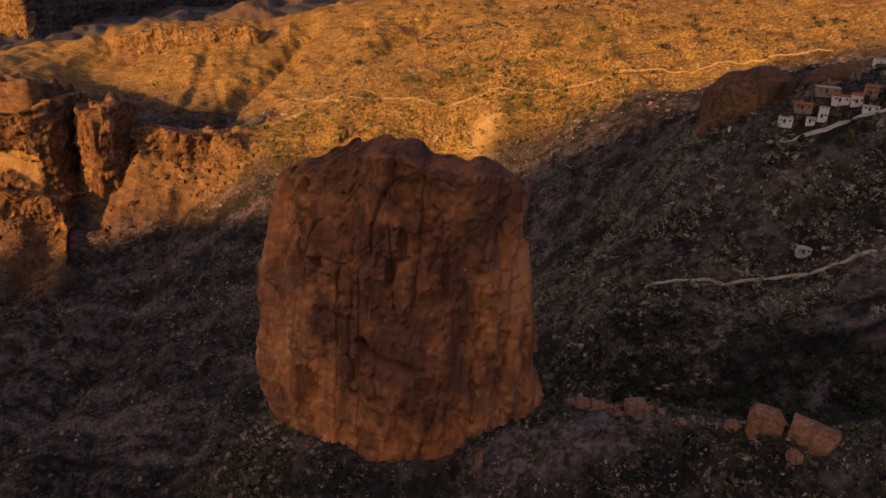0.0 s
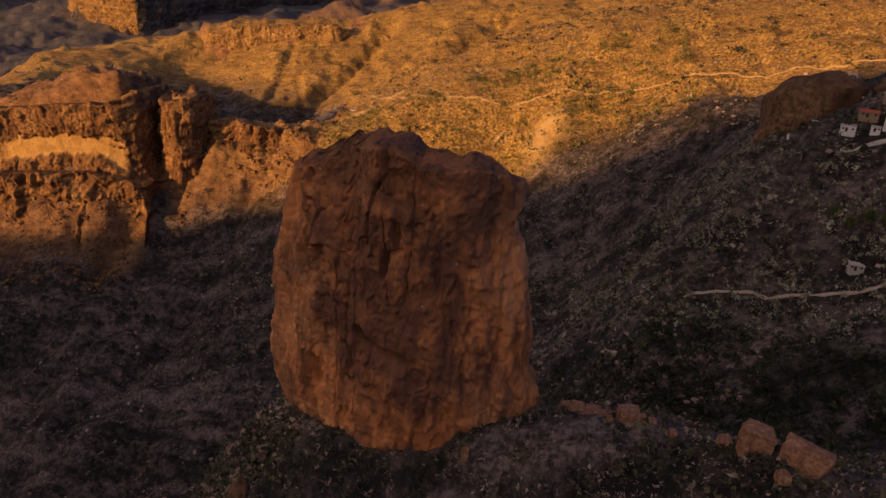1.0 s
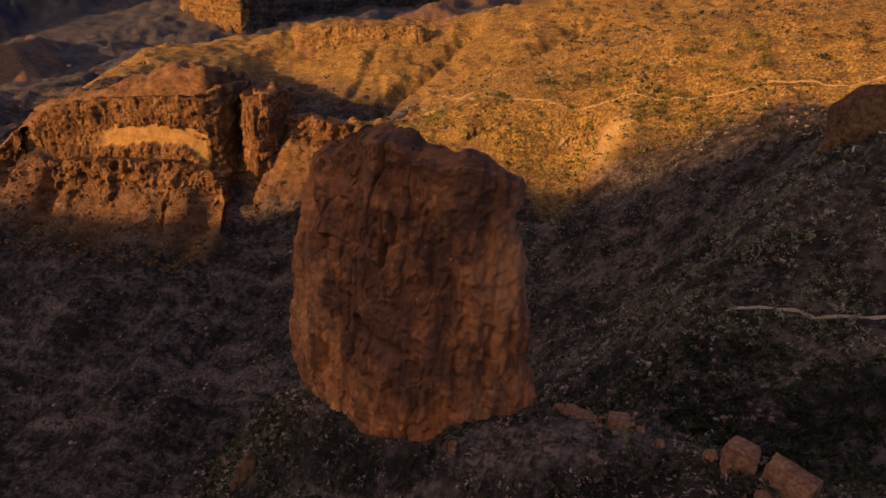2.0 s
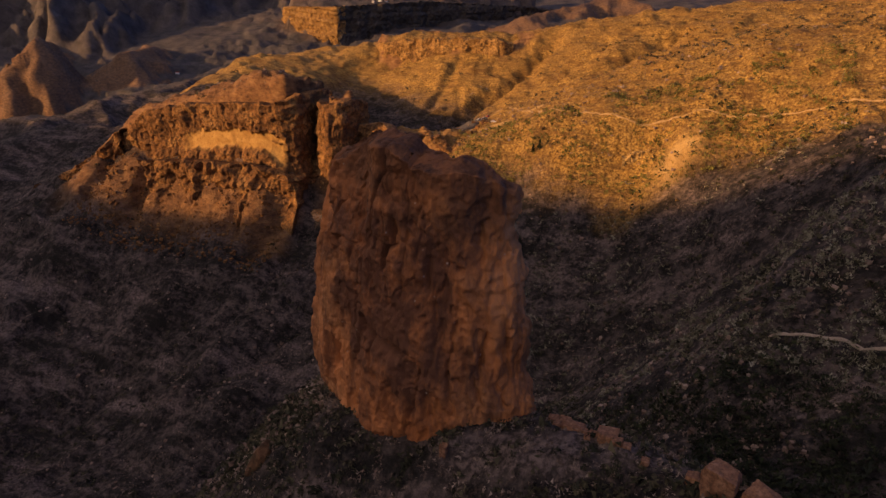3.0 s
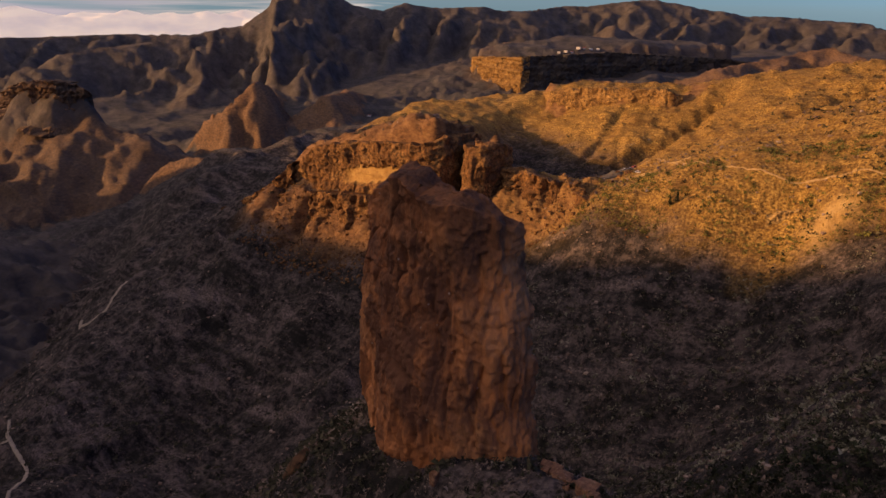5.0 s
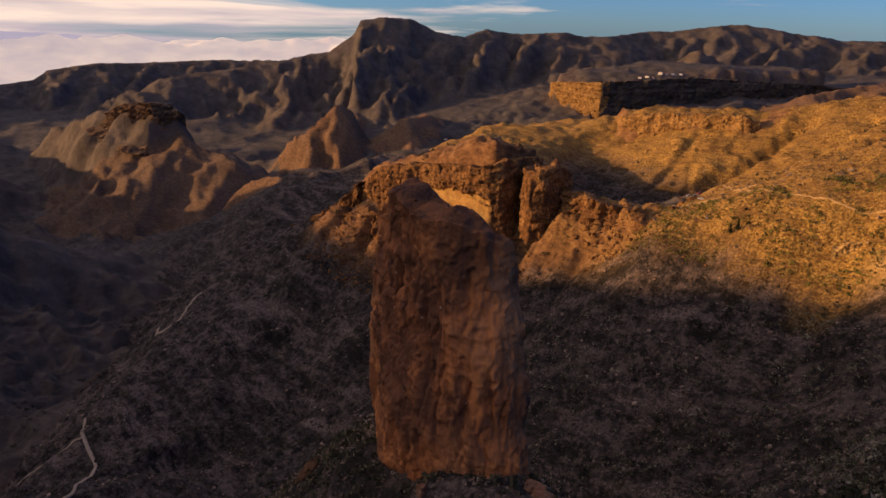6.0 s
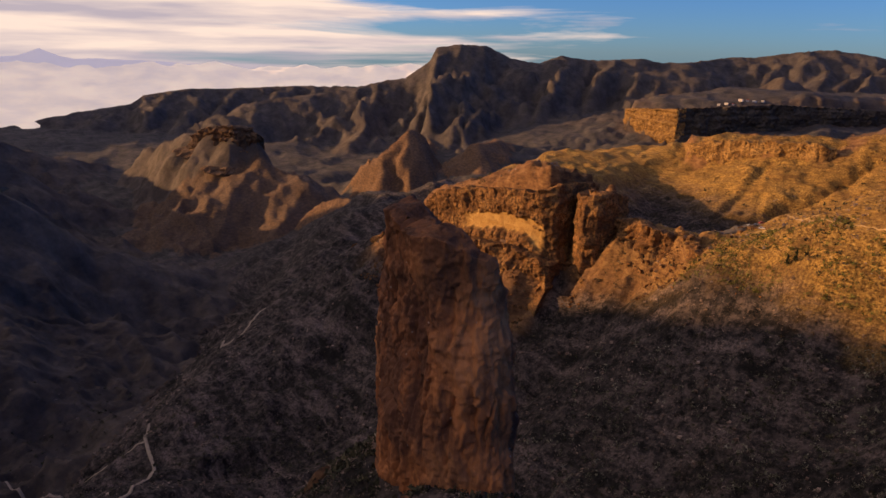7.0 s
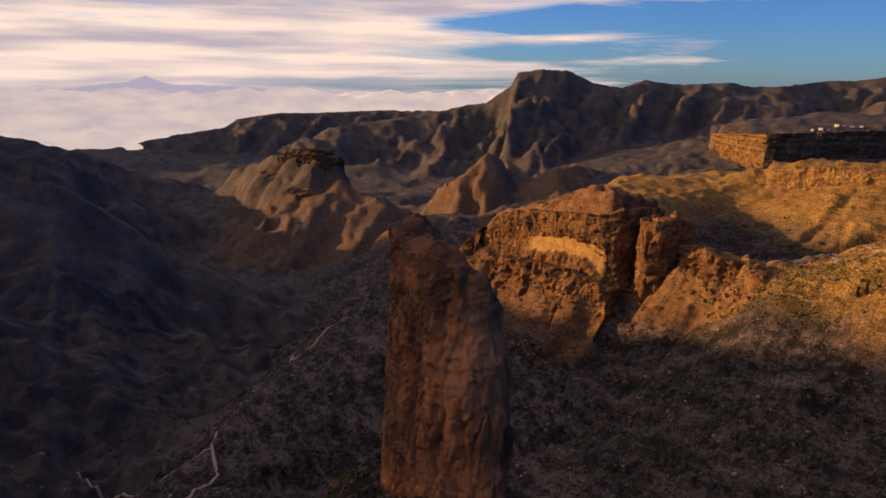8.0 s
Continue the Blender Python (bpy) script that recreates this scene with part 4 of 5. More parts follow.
    lichen = np.clip(smooth(0.0, 0.25, lid) + 0.75 * smooth(38, 50, Z + 9 * fbm(x / 9, y / 9, Z / 9, 4, 85)), 0, 1) * (0.72 + 0.28 * smooth(-0.3, 0.2, fbm(x / 4, y / 4, Z / 4, 3, 84)))
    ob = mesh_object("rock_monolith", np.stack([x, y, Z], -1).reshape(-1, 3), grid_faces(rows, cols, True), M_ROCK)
    ob.data.attributes.new("lichen", "FLOAT", "POINT").data.foreach_set("value", lichen.astype(np.float32).ravel())
    return tagged(ob, "tall orange-brown volcanic rock tower with cracks and hollows on a saddle", "rock")


build_monolith()


# ---- far off: sea of cloud, the volcano on the horizon, the reservoir ----
def mat_cloud():
    m, n, l, p = material("cloud_painted_glow", 1.0)
    p.inputs["Base Color"].default_value = (0.6, 0.57, 0.55, 1)
    puff = noise_node(n, l, coords_of(n), 0.004, 7, 0.6, (1, 1, 4))
    # the cloud's warm sunlit glow is painted on as emission
    l.new(ramp(n, l, puff, [(0.36, (0.56, 0.43, 0.36)), (0.6, (0.8, 0.6, 0.43))]), p.inputs["Emission Color"])
    p.inputs["Emission Strength"].default_value = 0.52
    return m


def mat_plain(name, colour, rough=0.9, spread_=0.25, scale=0.5, metal=0.0):
    m, n, l, p = material(name, rough)
    p.inputs["Metallic"].default_value = metal
    f = noise_node(n, l, coords_of(n), scale, 6, 0.65)
    lo, hi = tuple(v * (1 - spread_) for v in colour), tuple(min(1, v * (1 + spread_)) for v in colour)
    l.new(ramp(n, l, f, [(0.3, lo), (0.7, hi)]), p.inputs["Base Color"])
    return m


def build_cloud_sea():
    az = np.radians(np.arange(30, 125, 0.4))
    rad = np.linspace(3350, 4900, 40)
    A, R = np.meshgrid(az, rad)
    x, y = 124 - np.sin(A) * R, 47 + np.cos(A) * R
    k = (R - 3350) / 1550
    z = -460 + 420 * k ** 1.9 + (6 + 30 * k) * fbm(x / 190, y / 190, 0.4, 5, 81)
    ob = mesh_object("cloud_sea", np.stack([x, y, z], -1).reshape(-1, 3), grid_faces(len(rad), len(az)), mat_cloud())
    return tagged(ob, "white sea of cloud lying below the mountains", "cloud", kind="structure")


def build_volcano():
    az = np.radians(np.linspace(71.5, 90, 200))
    h = np.linspace(0, 1, 14)
    A, H = np.meshgrid(az, h)
    deg = np.degrees(A)
    top = np.interp(deg, [71.5, 75.2, 79.7, 80.6, 81.8, 83, 84.05, 87.4, 90], [-36, -10, -4, 10, 55, 12, 3, -30, -44]) + 3 * fbm(deg * 1.5, 0.0, 0.0, 4, 83)
    R = 4930 - 40 * (1 - H)
    x, y, z = 124 - np.sin(A) * R, 47 + np.cos(A) * R, -70 + (top + 70) * H
    # distance haze painted as lilac base colour, paled further by emission
    m, n, l, p = material("haze_lilac_slopes", 1.0)
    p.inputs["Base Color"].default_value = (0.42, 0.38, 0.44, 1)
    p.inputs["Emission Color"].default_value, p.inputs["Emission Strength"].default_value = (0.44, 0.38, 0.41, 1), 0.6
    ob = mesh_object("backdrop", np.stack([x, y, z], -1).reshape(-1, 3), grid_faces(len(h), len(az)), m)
    return tagged(ob, "volcano far beyond the cloud sea, painted lilac with haze", "mountain", kind="structure")


build_cloud_sea()
build_volcano()


# ---- scrub and stones over the slopes ----
def scatter(count, near, far_, seed, gully=False):
    """Places spread over the slopes that the walk looks at, thinner with distance."""
    g = np.random.default_rng(seed)
    az = np.radians(g.uniform(-62, 112, count))
    r = near * (far_ / near) ** g.uniform(0, 1, count) ** 0.62
    x, y = POLE[0] - np.sin(az) * r, POLE[1] + np.cos(az) * r
    keep = fbm(x / 30, y / 30, 0.2, 3, seed) > -0.25
    hollow = np.abs(noise3((0.9 * x - 0.4 * y) / 44, (0.4 * x + 0.9 * y) / 230, 0.3, 73))
    keep &= np.where(x < -60, (hollow < 0.30) if gully else (hollow > 0.18), True) | (g.uniform(0, 1, count) < 0.25)
    return x[keep], y[keep], r[keep], g


def build_scrub(name, count, near, far_, seed, size, mat, label, leaves=13, squat=0.7, gully=False):
    x, y, r, g = scatter(count, near, far_, seed, gully)
    z, rock, _ = land(x, y)
    n = len(x)
    s_ = size * (0.45 + g.uniform(0, 1, n) ** 2.2 * 1.3) * (1 + r / 900)
    # each bush is a heap of small leaf blades round its stem
    d = g.normal(size=(n, leaves, 3))
    d /= np.linalg.norm(d, axis=2, keepdims=True)
    d[:, :, 2] = np.abs(d[:, :, 2])
    reach = g.uniform(0.25, 1.0, (n, leaves, 1))
    centre = d * reach * s_[:, None, None] * np.array([1, 1, squat])
    t = g.normal(size=(n, leaves, 3, 3)) * 0.29 * s_[:, None, None, None]
    base = np.stack([x, y, z - 0.1], -1)
    v = base[:, None, None, :] + centre[:, :, None, :] + t
    v[..., 2] = np.maximum(v[..., 2], z[:, None, None] - 0.25)
    ob = mesh_object(name, v.reshape(-1, 3), np.arange(n * leaves * 3).reshape(-1, 3), mat, None, False)
    return tagged(ob, label, "shrubs", kind="stuff")


def mat_leaf(name, stops):
    m, n, l, p = material(name, 0.85)
    geo = n.new("ShaderNodeNewGeometry")
    f = noise_node(n, l, coords_of(n), 0.11, 3, 0.6)
    add = n.new("ShaderNodeMath")
    add.operation = "MULTIPLY_ADD"
    l.new(geo.outputs["Random Per Island"], add.inputs[0])
    add.inputs[1].default_value = 0.35
    l.new(f, add.inputs[2])
    l.new(ramp(n, l, add.outputs[0], stops), p.inputs["Base Color"])
    return m


M_SCRUB = mat_leaf("grey_green_scrub", [(0.4, (0.014, 0.016, 0.009)), (0.62, (0.034, 0.035, 0.02)), (0.85, (0.09, 0.078, 0.046))])
M_DRY = mat_leaf("dry_pinkish_scrub", [(0.4, (0.11, 0.075, 0.055)), (0.65, (0.2, 0.145, 0.115)), (0.85, (0.3, 0.24, 0.2))])
build_scrub("scrub", 30000, 26, 760, 101, 1.25, M_SCRUB, "dark grey-green scrub scattered over the rocky slopes", gully=True)
build_scrub("dry_scrub", 14000, 26, 700, 102, 1.0, M_DRY, "pale dry bushes scattered over the rocky slopes", 11)


# ---- part helpers ----
def part(name, bm, mat, parent=None, label=""):
    me = bpy.data.meshes.new(name)
    bm.to_mesh(me)
    bm.free()
    me.materials.append(mat)
    ob = new(name, me)
    if parent:
        ob.parent = parent
    if label:
        ob["label"] = label
    return ob


def box(bm, x0, y0, z0, x1, y1, z1, bevel=0.0):
    r = bmesh.ops.create_cube(bm, size=1.0)
    for v in r["verts"]:
        v.co = ((x0 + x1) / 2 + v.co.x * (x1 - x0), (y0 + y1) / 2 + v.co.y * (y1 - y0), (z0 + z1) / 2 + v.co.z * (z1 - z0))
    if bevel:
        bmesh.ops.bevel(bm, geom=list({e for v in r["verts"] for e in v.link_edges}), offset=bevel, segments=1, affect="EDGES")
    return r["verts"]


def boxed(*args, bevel=0.0):
    bm = bmesh.new()
    box(bm, *args, bevel=bevel)
    return bm


def ground_at(x, y):
    return float(land(np.array([x]), np.array([y]))[0][0])


# ---- the outcrop behind the hamlet ----
def build_outcrop(name, cx, cy, a, b, turn, foot, tops, label, seed, n=3.2):
    cols, rows = 160, 80
    T, S = np.meshgrid(np.linspace(0, 2 * math.pi, cols, endpoint=False), np.linspace(0, 1, rows))
    wall, lid = np.clip(S / 0.75, 0, 1), np.clip((S - 0.75) / 0.25, 0, 1)
    rr = (np.abs(np.cos(T)) ** n + np.abs(np.sin(T)) ** n) ** (-1 / n)
    U, V = rr * np.cos(T), rr * np.sin(T)
    shrink = np.cos(lid * math.pi / 2)
    u, v = U * shrink, V * shrink
    ztop = np.interp(u, [-1, -0.7, -0.2, 0.3, 0.7, 1], tops)
    Z = np.where(lid > 0, ztop - 5.0 * shrink ** 3, foot + (ztop - 5.0 - foot) * wall)
    swell = 1.03 - 0.05 * wall
    k = radians(turn)
    x0, y0 = u * a * swell, v * b * swell
    x, y = cx + x0 * math.cos(k) - y0 * math.sin(k), cy + x0 * math.sin(k) + y0 * math.cos(k)
    nx, ny = U * math.cos(k) - V * math.sin(k), U * math.sin(k) + V * math.cos(k)
    off = (1.8 * fbm(x / 11, y / 11, Z / 18, 4, seed) + 0.9 * fbm(x / 3, y / 3, Z / 12, 4, seed + 5)) * np.where(lid > 0, shrink, 1)
    x, y = x + nx * off, y + ny * off
    Z = Z + np.where(lid > 0, 1 - shrink, 0) * fbm(x / 7, y / 7, 0.2, 4, seed + 9)
    ob = mesh_object(name, np.stack([x, y, Z], -1).reshape(-1, 3), grid_faces(rows, cols, True), M_BROWN)
    return tagged(ob, label, "rock")


build_outcrop("rock_outcrop", 121, 274, 17, 10, -20, 16, [45, 48, 50.5, 52.5, 53.5, 52.5], "rounded reddish-brown rock bluff above the white hamlet", 201)
build_outcrop("rock_outcrop", 163, 268, 24, 9, -14, 30, [52, 55, 56, 57, 58, 58], "long low brown rock face behind the white houses", 221)
build_outcrop("rock_outcrop", -41.5, 114, 3.4, 4.2, 12, -50, [-30, -28, -26.5, -27, -28.5, -31], "narrow brown rock rib on the slope below the tower", 241)


# ---- the hamlet ----
M_WHITE = mat_plain("lime_wash", (0.56, 0.53, 0.5), 0.85, 0.15, 1.5)
M_STONE = mat_plain("rough_stone", (0.24, 0.17, 0.12), 0.95, 0.4, 2.0)
M_TILE = mat_plain("red_roof_tile", (0.30, 0.075, 0.045), 0.85, 0.3, 3.0)
M_CONCRETE = mat_plain("weathered_concrete", (0.33, 0.30, 0.27), 0.9, 0.25, 1.2)
M_DARK = mat_plain("dark_opening", (0.03, 0.028, 0.03), 0.3, 0.2, 2.0)
M_TRACK = mat_plain("pale_dust_track", (0.30, 0.24, 0.19), 0.95, 0.25, 0.6)
M_EARTH = mat_plain("packed_earth", (0.34, 0.23, 0.11), 0.95, 0.25, 0.6)
M_ROAD = mat_plain("worn_asphalt", (0.10, 0.085, 0.07), 0.9, 0.25, 0.4)


def house(x, y, z, w, d, h, turn, walls, roof, label, pitch=0.0):
    root = new("house")
    tagged(root, label, "house", "houses of the hamlet")
    part("wall", boxed(-w / 2, -d / 2, -2.5, w / 2, d / 2, h, bevel=0.06), walls, root)
    bm = bmesh.new()
    if pitch:
        o = 0.3
        vs = [bm.verts.new(c) for c in ((-w / 2 - o, -d / 2 - o, h), (w / 2 + o, -d / 2 - o, h), (w / 2 + o, d / 2 + o, h), (-w / 2 - o, d / 2 + o, h),
                                        (-w / 2 - o, 0, h + pitch), (w / 2 + o, 0, h + pitch))]
        for f in ((0, 1, 5, 4), (2, 3, 4, 5), (0, 4, 3), (1, 2, 5), (3, 2, 1, 0)):
            bm.faces.new([vs[i] for i in f])
    else:
        box(bm, -w / 2 - 0.15, -d / 2 - 0.15, h + 0.004, w / 2 + 0.15, d / 2 + 0.15, h + 0.28, bevel=0.05)
    part("roof", bm, roof, root)
    part("door", boxed(-w * 0.1 - 0.45, -d / 2 - 0.05, 0.0, -w * 0.1 + 0.45, -d / 2 + 0.05, 2.05), M_DARK, root, "dark wooden door")
    for k in ((-0.33, 0.3) if w > 4 else (0.28,)):
        win = part("window", boxed(w * k - 0.4, -d / 2 - 0.04, 1.1, w * k + 0.4, -d / 2 + 0.06, 2.0), M_DARK, root)
        part("sill", boxed(w * k - 0.5, -d / 2 - 0.12, 1.0, w * k + 0.5, -d / 2 + 0.02, 1.08), walls, win)
    root.matrix_world = pose(x, y, z, 0, 0, turn) @ Matrix.Diagonal((0.85, 0.85, 0.85, 1) if y > 500 else (0.9, 0.85, 0.66, 1))
    return root


for args in ((124, 246.5, 38.6, 5.2, 4.0, 3.0, -18, M_WHITE, M_CONCRETE, "small whitewashed house with a flat concrete roof"),
             (130, 248, 40.6, 6.5, 4.0, 2.6, -16, M_STONE, M_TILE, "low stone house with a red tiled roof", 1.1),
             (131.5, 243.5, 39.8, 3.2, 3.0, 2.3, -22, M_WHITE, M_CONCRETE, "tiny whitewashed outhouse with a flat roof"),
             (134.8, 242.5, 40.6, 3.4, 3.2, 5.2, -25, M_WHITE, M_CONCRETE, "narrow white two-storey house with a flat roof"),
             (138, 249.5, 43.4, 8.5, 4.5, 2.8, -14, M_STONE, M_CONCRETE, "long stone house under a flat grey roof"),
             (141, 245, 43.5, 6.0, 3.6, 2.8, -16, M_WHITE, M_TILE, "white cottage with a dull red tiled roof", 0.9),
             (145.5, 242.5, 46.4, 4.4, 3.8, 4.0, -20, M_WHITE, M_TILE, "white house with a bright red tiled roof", 1.2),
             (149.8, 243, 48, 4.4, 4.2, 4.2, -20, M_STONE, M_TILE, "brown stone house with a tiled roof", 1.0),
             (148, 237.5, 46.2, 5.5, 3.0, 2.4, -22, M_WHITE, M_CONCRETE, "low white annexe beside the hamlet road"),
             (162.5, 263, 55.5, 5.0, 4.0, 4.2, -10, M_WHITE, M_CONCRETE, "square white house on the rim above the hamlet"),
             (129.7, 268, 50.8, 3.2, 2.4, 2.2, -10, M_WHITE, M_CONCRETE, "small pale shrine-like hut on the bluff"),
             (112, 262, 28.5, 2.6, 2.2, 2.0, -10, M_WHITE, M_CONCRETE, "tiny white hut at the foot of the bluff"),
             (117, 258, 32, 2.4, 2.0, 1.9, 5, M_STONE, M_CONCRETE, "tiny stone hut at the foot of the bluff"),
             (120.7, 206.5, 24.5, 4.5, 3.5, 2.4, -12, M_CONCRETE, M_CONCRETE, "grey concrete water tank house on the slope")):
    house(args[0], args[1], (args[2] if args[1] > 256 and args[0] > 120 else ground_at(args[0], args[1]) + 0.25), *args[3:])


# ---- boulders on the saddle ----
def mat_broken():
    m, n, l, p = material("broken_tuff", 0.95)
    c = coords_of(n)
    fine = noise_node(n, l, c, 1.6, 9, 0.72)
    col = ramp(n, l, noise_node(n, l, c, 0.5, 7, 0.7), [(0.34, (0.13, 0.06, 0.033)), (0.5, (0.27, 0.135, 0.075)), (0.68, (0.38, 0.21, 0.125))])
    l.new(mix(n, l, ramp(n, l, fine, [(0.4, (0.7, 0.7, 0.7)), (0.55, (0, 0, 0))]), col, (0.09, 0.05, 0.033)), p.inputs["Base Color"])
    bump(n, l, fine, 0.8, 0.3, p)
    return m


M_BROKEN = mat_broken()


def boulder(x, y, size, tall, seed, label, turn=0.0, z=None, flat=1.0):
    """A broken block: the hull of a few points, its edges worn, its faces rough."""
    g = random.Random(seed)
    bm = bmesh.new()
    for k in range(8):
        for _ in range(3):
            bm.verts.new([(1 if k >> i & 1 else -1) * g.uniform(0.42, 1.0) for i in range(3)])
    hull = bmesh.ops.convex_hull(bm, input=bm.verts[:])
    bmesh.ops.delete(bm, geom=list({v for v in hull["geom_interior"] + hull["geom_unused"] if isinstance(v, bmesh.types.BMVert)}), context="VERTS")
    bmesh.ops.bevel(bm, geom=bm.edges[:] + bm.verts[:], offset=0.045, segments=1, affect="EDGES", clamp_overlap=True)
    bmesh.ops.triangulate(bm, faces=bm.faces[:])
    for _ in range(3 if size > 3 else 2):
        bmesh.ops.subdivide_edges(bm, edges=[e for e in bm.edges if e.calc_length() > 0.12], cuts=1)
        bmesh.ops.triangulate(bm, faces=[f for f in bm.faces if len(f.verts) > 3])
    for v in bm.verts:
        c = v.co
        c = c * (1 + 0.035 * noise.fractal(c * 2.9 + Vector((seed, 0, 0)), 0.7, 2.0, 5))
        v.co = (c.x * size, c.y * size * flat, c.z * tall)
    ob = part("boulder", bm, M_BROKEN)
    ob.matrix_world = pose(x, y, (ground_at(x, y) if z is None else z) + tall * 0.4, 0, 0, turn)
    return tagged(ob, label, "boulder", "boulders on the saddle")


for i, (x, y, size, tall) in enumerate(((29.5, 117, 1.2, 1.1), (32, 116, 1.7, 1.4), (34.6, 114.2, 1.9, 1.5), (36.3, 113, 0.9, 0.8), (38.2, 112.2, 1.1, 1.0), (41, 111, 2.1, 1.9),
                                        (43.2, 109.3, 1.3, 1.0), (45, 108.4, 0.9, 0.8), (30.5, 114.8, 0.9, 0.7), (37.5, 110.2, 0.8, 0.6), (48.5, 106.2, 0.9, 0.7), (56.5, 102.6, 1.3, 1.1))):
    boulder(x, y, size * 0.95, tall * 1.0, 300 + i, "orange-brown fallen boulder on the saddle crest")
boulder(60.6, 100.0, 3.1, 3.3, 340, "large split orange boulder on the saddle", -24, flat=0.8)
boulder(68.0, 96.6, 4.1, 3.2, 346, "large cracked orange boulder on the saddle", -30, flat=0.7)
boulder(63.5, 93.5, 1.3, 1.0, 342, "small orange boulder below the split boulders")
boulder(10.2, 105.6, 0.9, 1.6, 343, "small upright orange stone below the tower")


def build_tussocks():
    g = np.random.default_rng(401)
    count = 52000
    x, y = g.uniform(-430, 330, count), g.uniform(385, 1000, count)
    z, rock, _ = land(x, y)
    keep = (rock < 0.4) & (z > -62) & (y + 0.12 * x > 416) & (fbm(x / 22, y / 22, 0.3, 3, 402) > -0.35)
    x, y, z = x[keep], y[keep], z[keep]
    n, leaves = len(x), 7
    s_ = (0.3 + g.uniform(0, 1, n) ** 2 * 0.75) * (0.8 + np.hypot(x, y) / 900)
    a = g.uniform(0, 2 * math.pi, (n, leaves))
    lean = g.uniform(0.2, 0.9, (n, leaves))
    tip = np.stack([np.cos(a) * lean, np.sin(a) * lean, g.uniform(0.5, 1.0, (n, leaves))], -1) * s_[:, None, None]
    side = np.stack([-np.sin(a), np.cos(a), 0 * a], -1) * 0.28 * s_[:, None, None]
    foot = np.stack([x, y, z - 0.15], -1)[:, None, :]
    v = np.stack([foot - side, foot + side, foot + tip], 2)
    ob = mesh_object("grass_tussocks", v.reshape(-1, 3), np.arange(n * leaves * 3).reshape(-1, 3), M_TUSSOCK, None, False)
    return tagged(ob, "dry golden grass tussocks over the hillside", "grass", kind="stuff")


M_TUSSOCK = mat_leaf("dry_golden_grass", [(0.4, (0.10, 0.065, 0.02)), (0.62, (0.28, 0.165, 0.047)), (0.85, (0.44, 0.285, 0.088))])
build_tussocks()


# ---- thicket in the ravine behind the saddle ----
GULLY = [(30, 206, 0), (48, 200, 0), (70, 184, 0), (95, 168, 0), (125, 152, 0), (200, 148, 0)]


def build_thicket():
    g = np.random.default_rng(411)
    n, leaves = 11000, 18
    x, y = g.uniform(0, 210, n), g.uniform(118, 235, n)
    d, _, _ = along(GULLY, x, y)
    keep = (d < 12 + 22 * g.uniform(0, 1, n) ** 1.5) & (fbm(x / 14, y / 14, 0.2, 3, 412) > -0.5)
    x, y = x[keep], y[keep]
    n = len(x)
    z = land(x, y)[0]
    s_ = 1.0 + g.uniform(0, 1, n) ** 2 * 2.0
    d = g.normal(size=(n, leaves, 3))
    d /= np.linalg.norm(d, axis=2, keepdims=True)
    d[:, :, 2] = np.abs(d[:, :, 2])
    centre = d * g.uniform(0.3, 1.0, (n, leaves, 1)) * s_[:, None, None]
    v = np.stack([x, y, z - 0.1], -1)[:, None, None, :] + centre[:, :, None, :] + g.normal(size=(n, leaves, 3, 3)) * 0.2 * s_[:, None, None, None]
    ob = mesh_object("thicket", v.reshape(-1, 3), np.arange(n * leaves * 3).reshape(-1, 3), M_THICKET, None, False)
    return tagged(ob, "dense dark green bushes filling the ravine", "shrubs", kind="stuff")


M_THICKET = mat_leaf("dark_green_bushes", [(0.4, (0.008, 0.010, 0.006)), (0.65, (0.018, 0.022, 0.012)), (0.9, (0.05, 0.06, 0.025))])
build_thicket()


# ---- tracks and roads, lying on the slopes ----
def ribbon(name, line, wide, mat, label, kind_of):
    pts = np.asarray(line, float)
    seg = np.concatenate([[0], np.cumsum(np.hypot(*np.diff(pts, axis=0).T))])
    q = np.arange(0, seg[-1], 2.0)
    px, py = np.interp(q, seg, pts[:, 0]), np.interp(q, seg, pts[:, 1])
    k = np.ones(9) / 9
    px, py = [np.convolve(np.pad(v, 4, mode="edge"), k, "valid") for v in (px, py)]
    tx, ty = np.gradient(px), np.gradient(py)
    ln = np.hypot(tx, ty) + 1e-9
    nx, ny = -ty / ln, tx / ln
    rows = []
    for side, drop in ((-0.62, -1.2), (-0.5, 0.12), (-0.17, 0.22), (0.17, 0.22), (0.5, 0.12), (0.62, -1.2)):
        w = wide * side * (1 + 0.25 * noise3(q / 9, side, 0.5, 97))
        x, y = px + nx * w, py + ny * w
        mid = land(px, py)[0]
        rows.append(np.stack([x, y, np.maximum(0.4 * land(x, y)[0] + 0.6 * mid, mid - 0.3) + drop * (2 if drop < 0 else 1) + 0.25 + wide * 0.06], -1))
    v = np.stack(rows, 0)
    ob = mesh_object(name, v.reshape(-1, 3), grid_faces(len(rows), len(q)), mat)
    return tagged(ob, label, kind_of, kind="structure")


ribbon("footpath", [(73, 220), (88, 214), (104, 208), (111, 204), (121, 200), (126, 197), (132, 198), (140, 195), (165, 186), (200, 180)], 0.9, M_TRACK, "pale dusty footpath across the scrub slope", "path")
ribbon("road", [p[:2] for p in ROAD], 0.62, M_EARTH, "pale narrow road along the golden hillside", "road")
ribbon("track", [(-500, 172), (-472, 160), (-440, 155), (-412, 152), (-390, 146), (-372, 140), (-364, 131), (-346, 124), (-330, 114), (-318, 95)], 2.6, M_TRACK, "pale dirt track winding down the canyon side", "track")
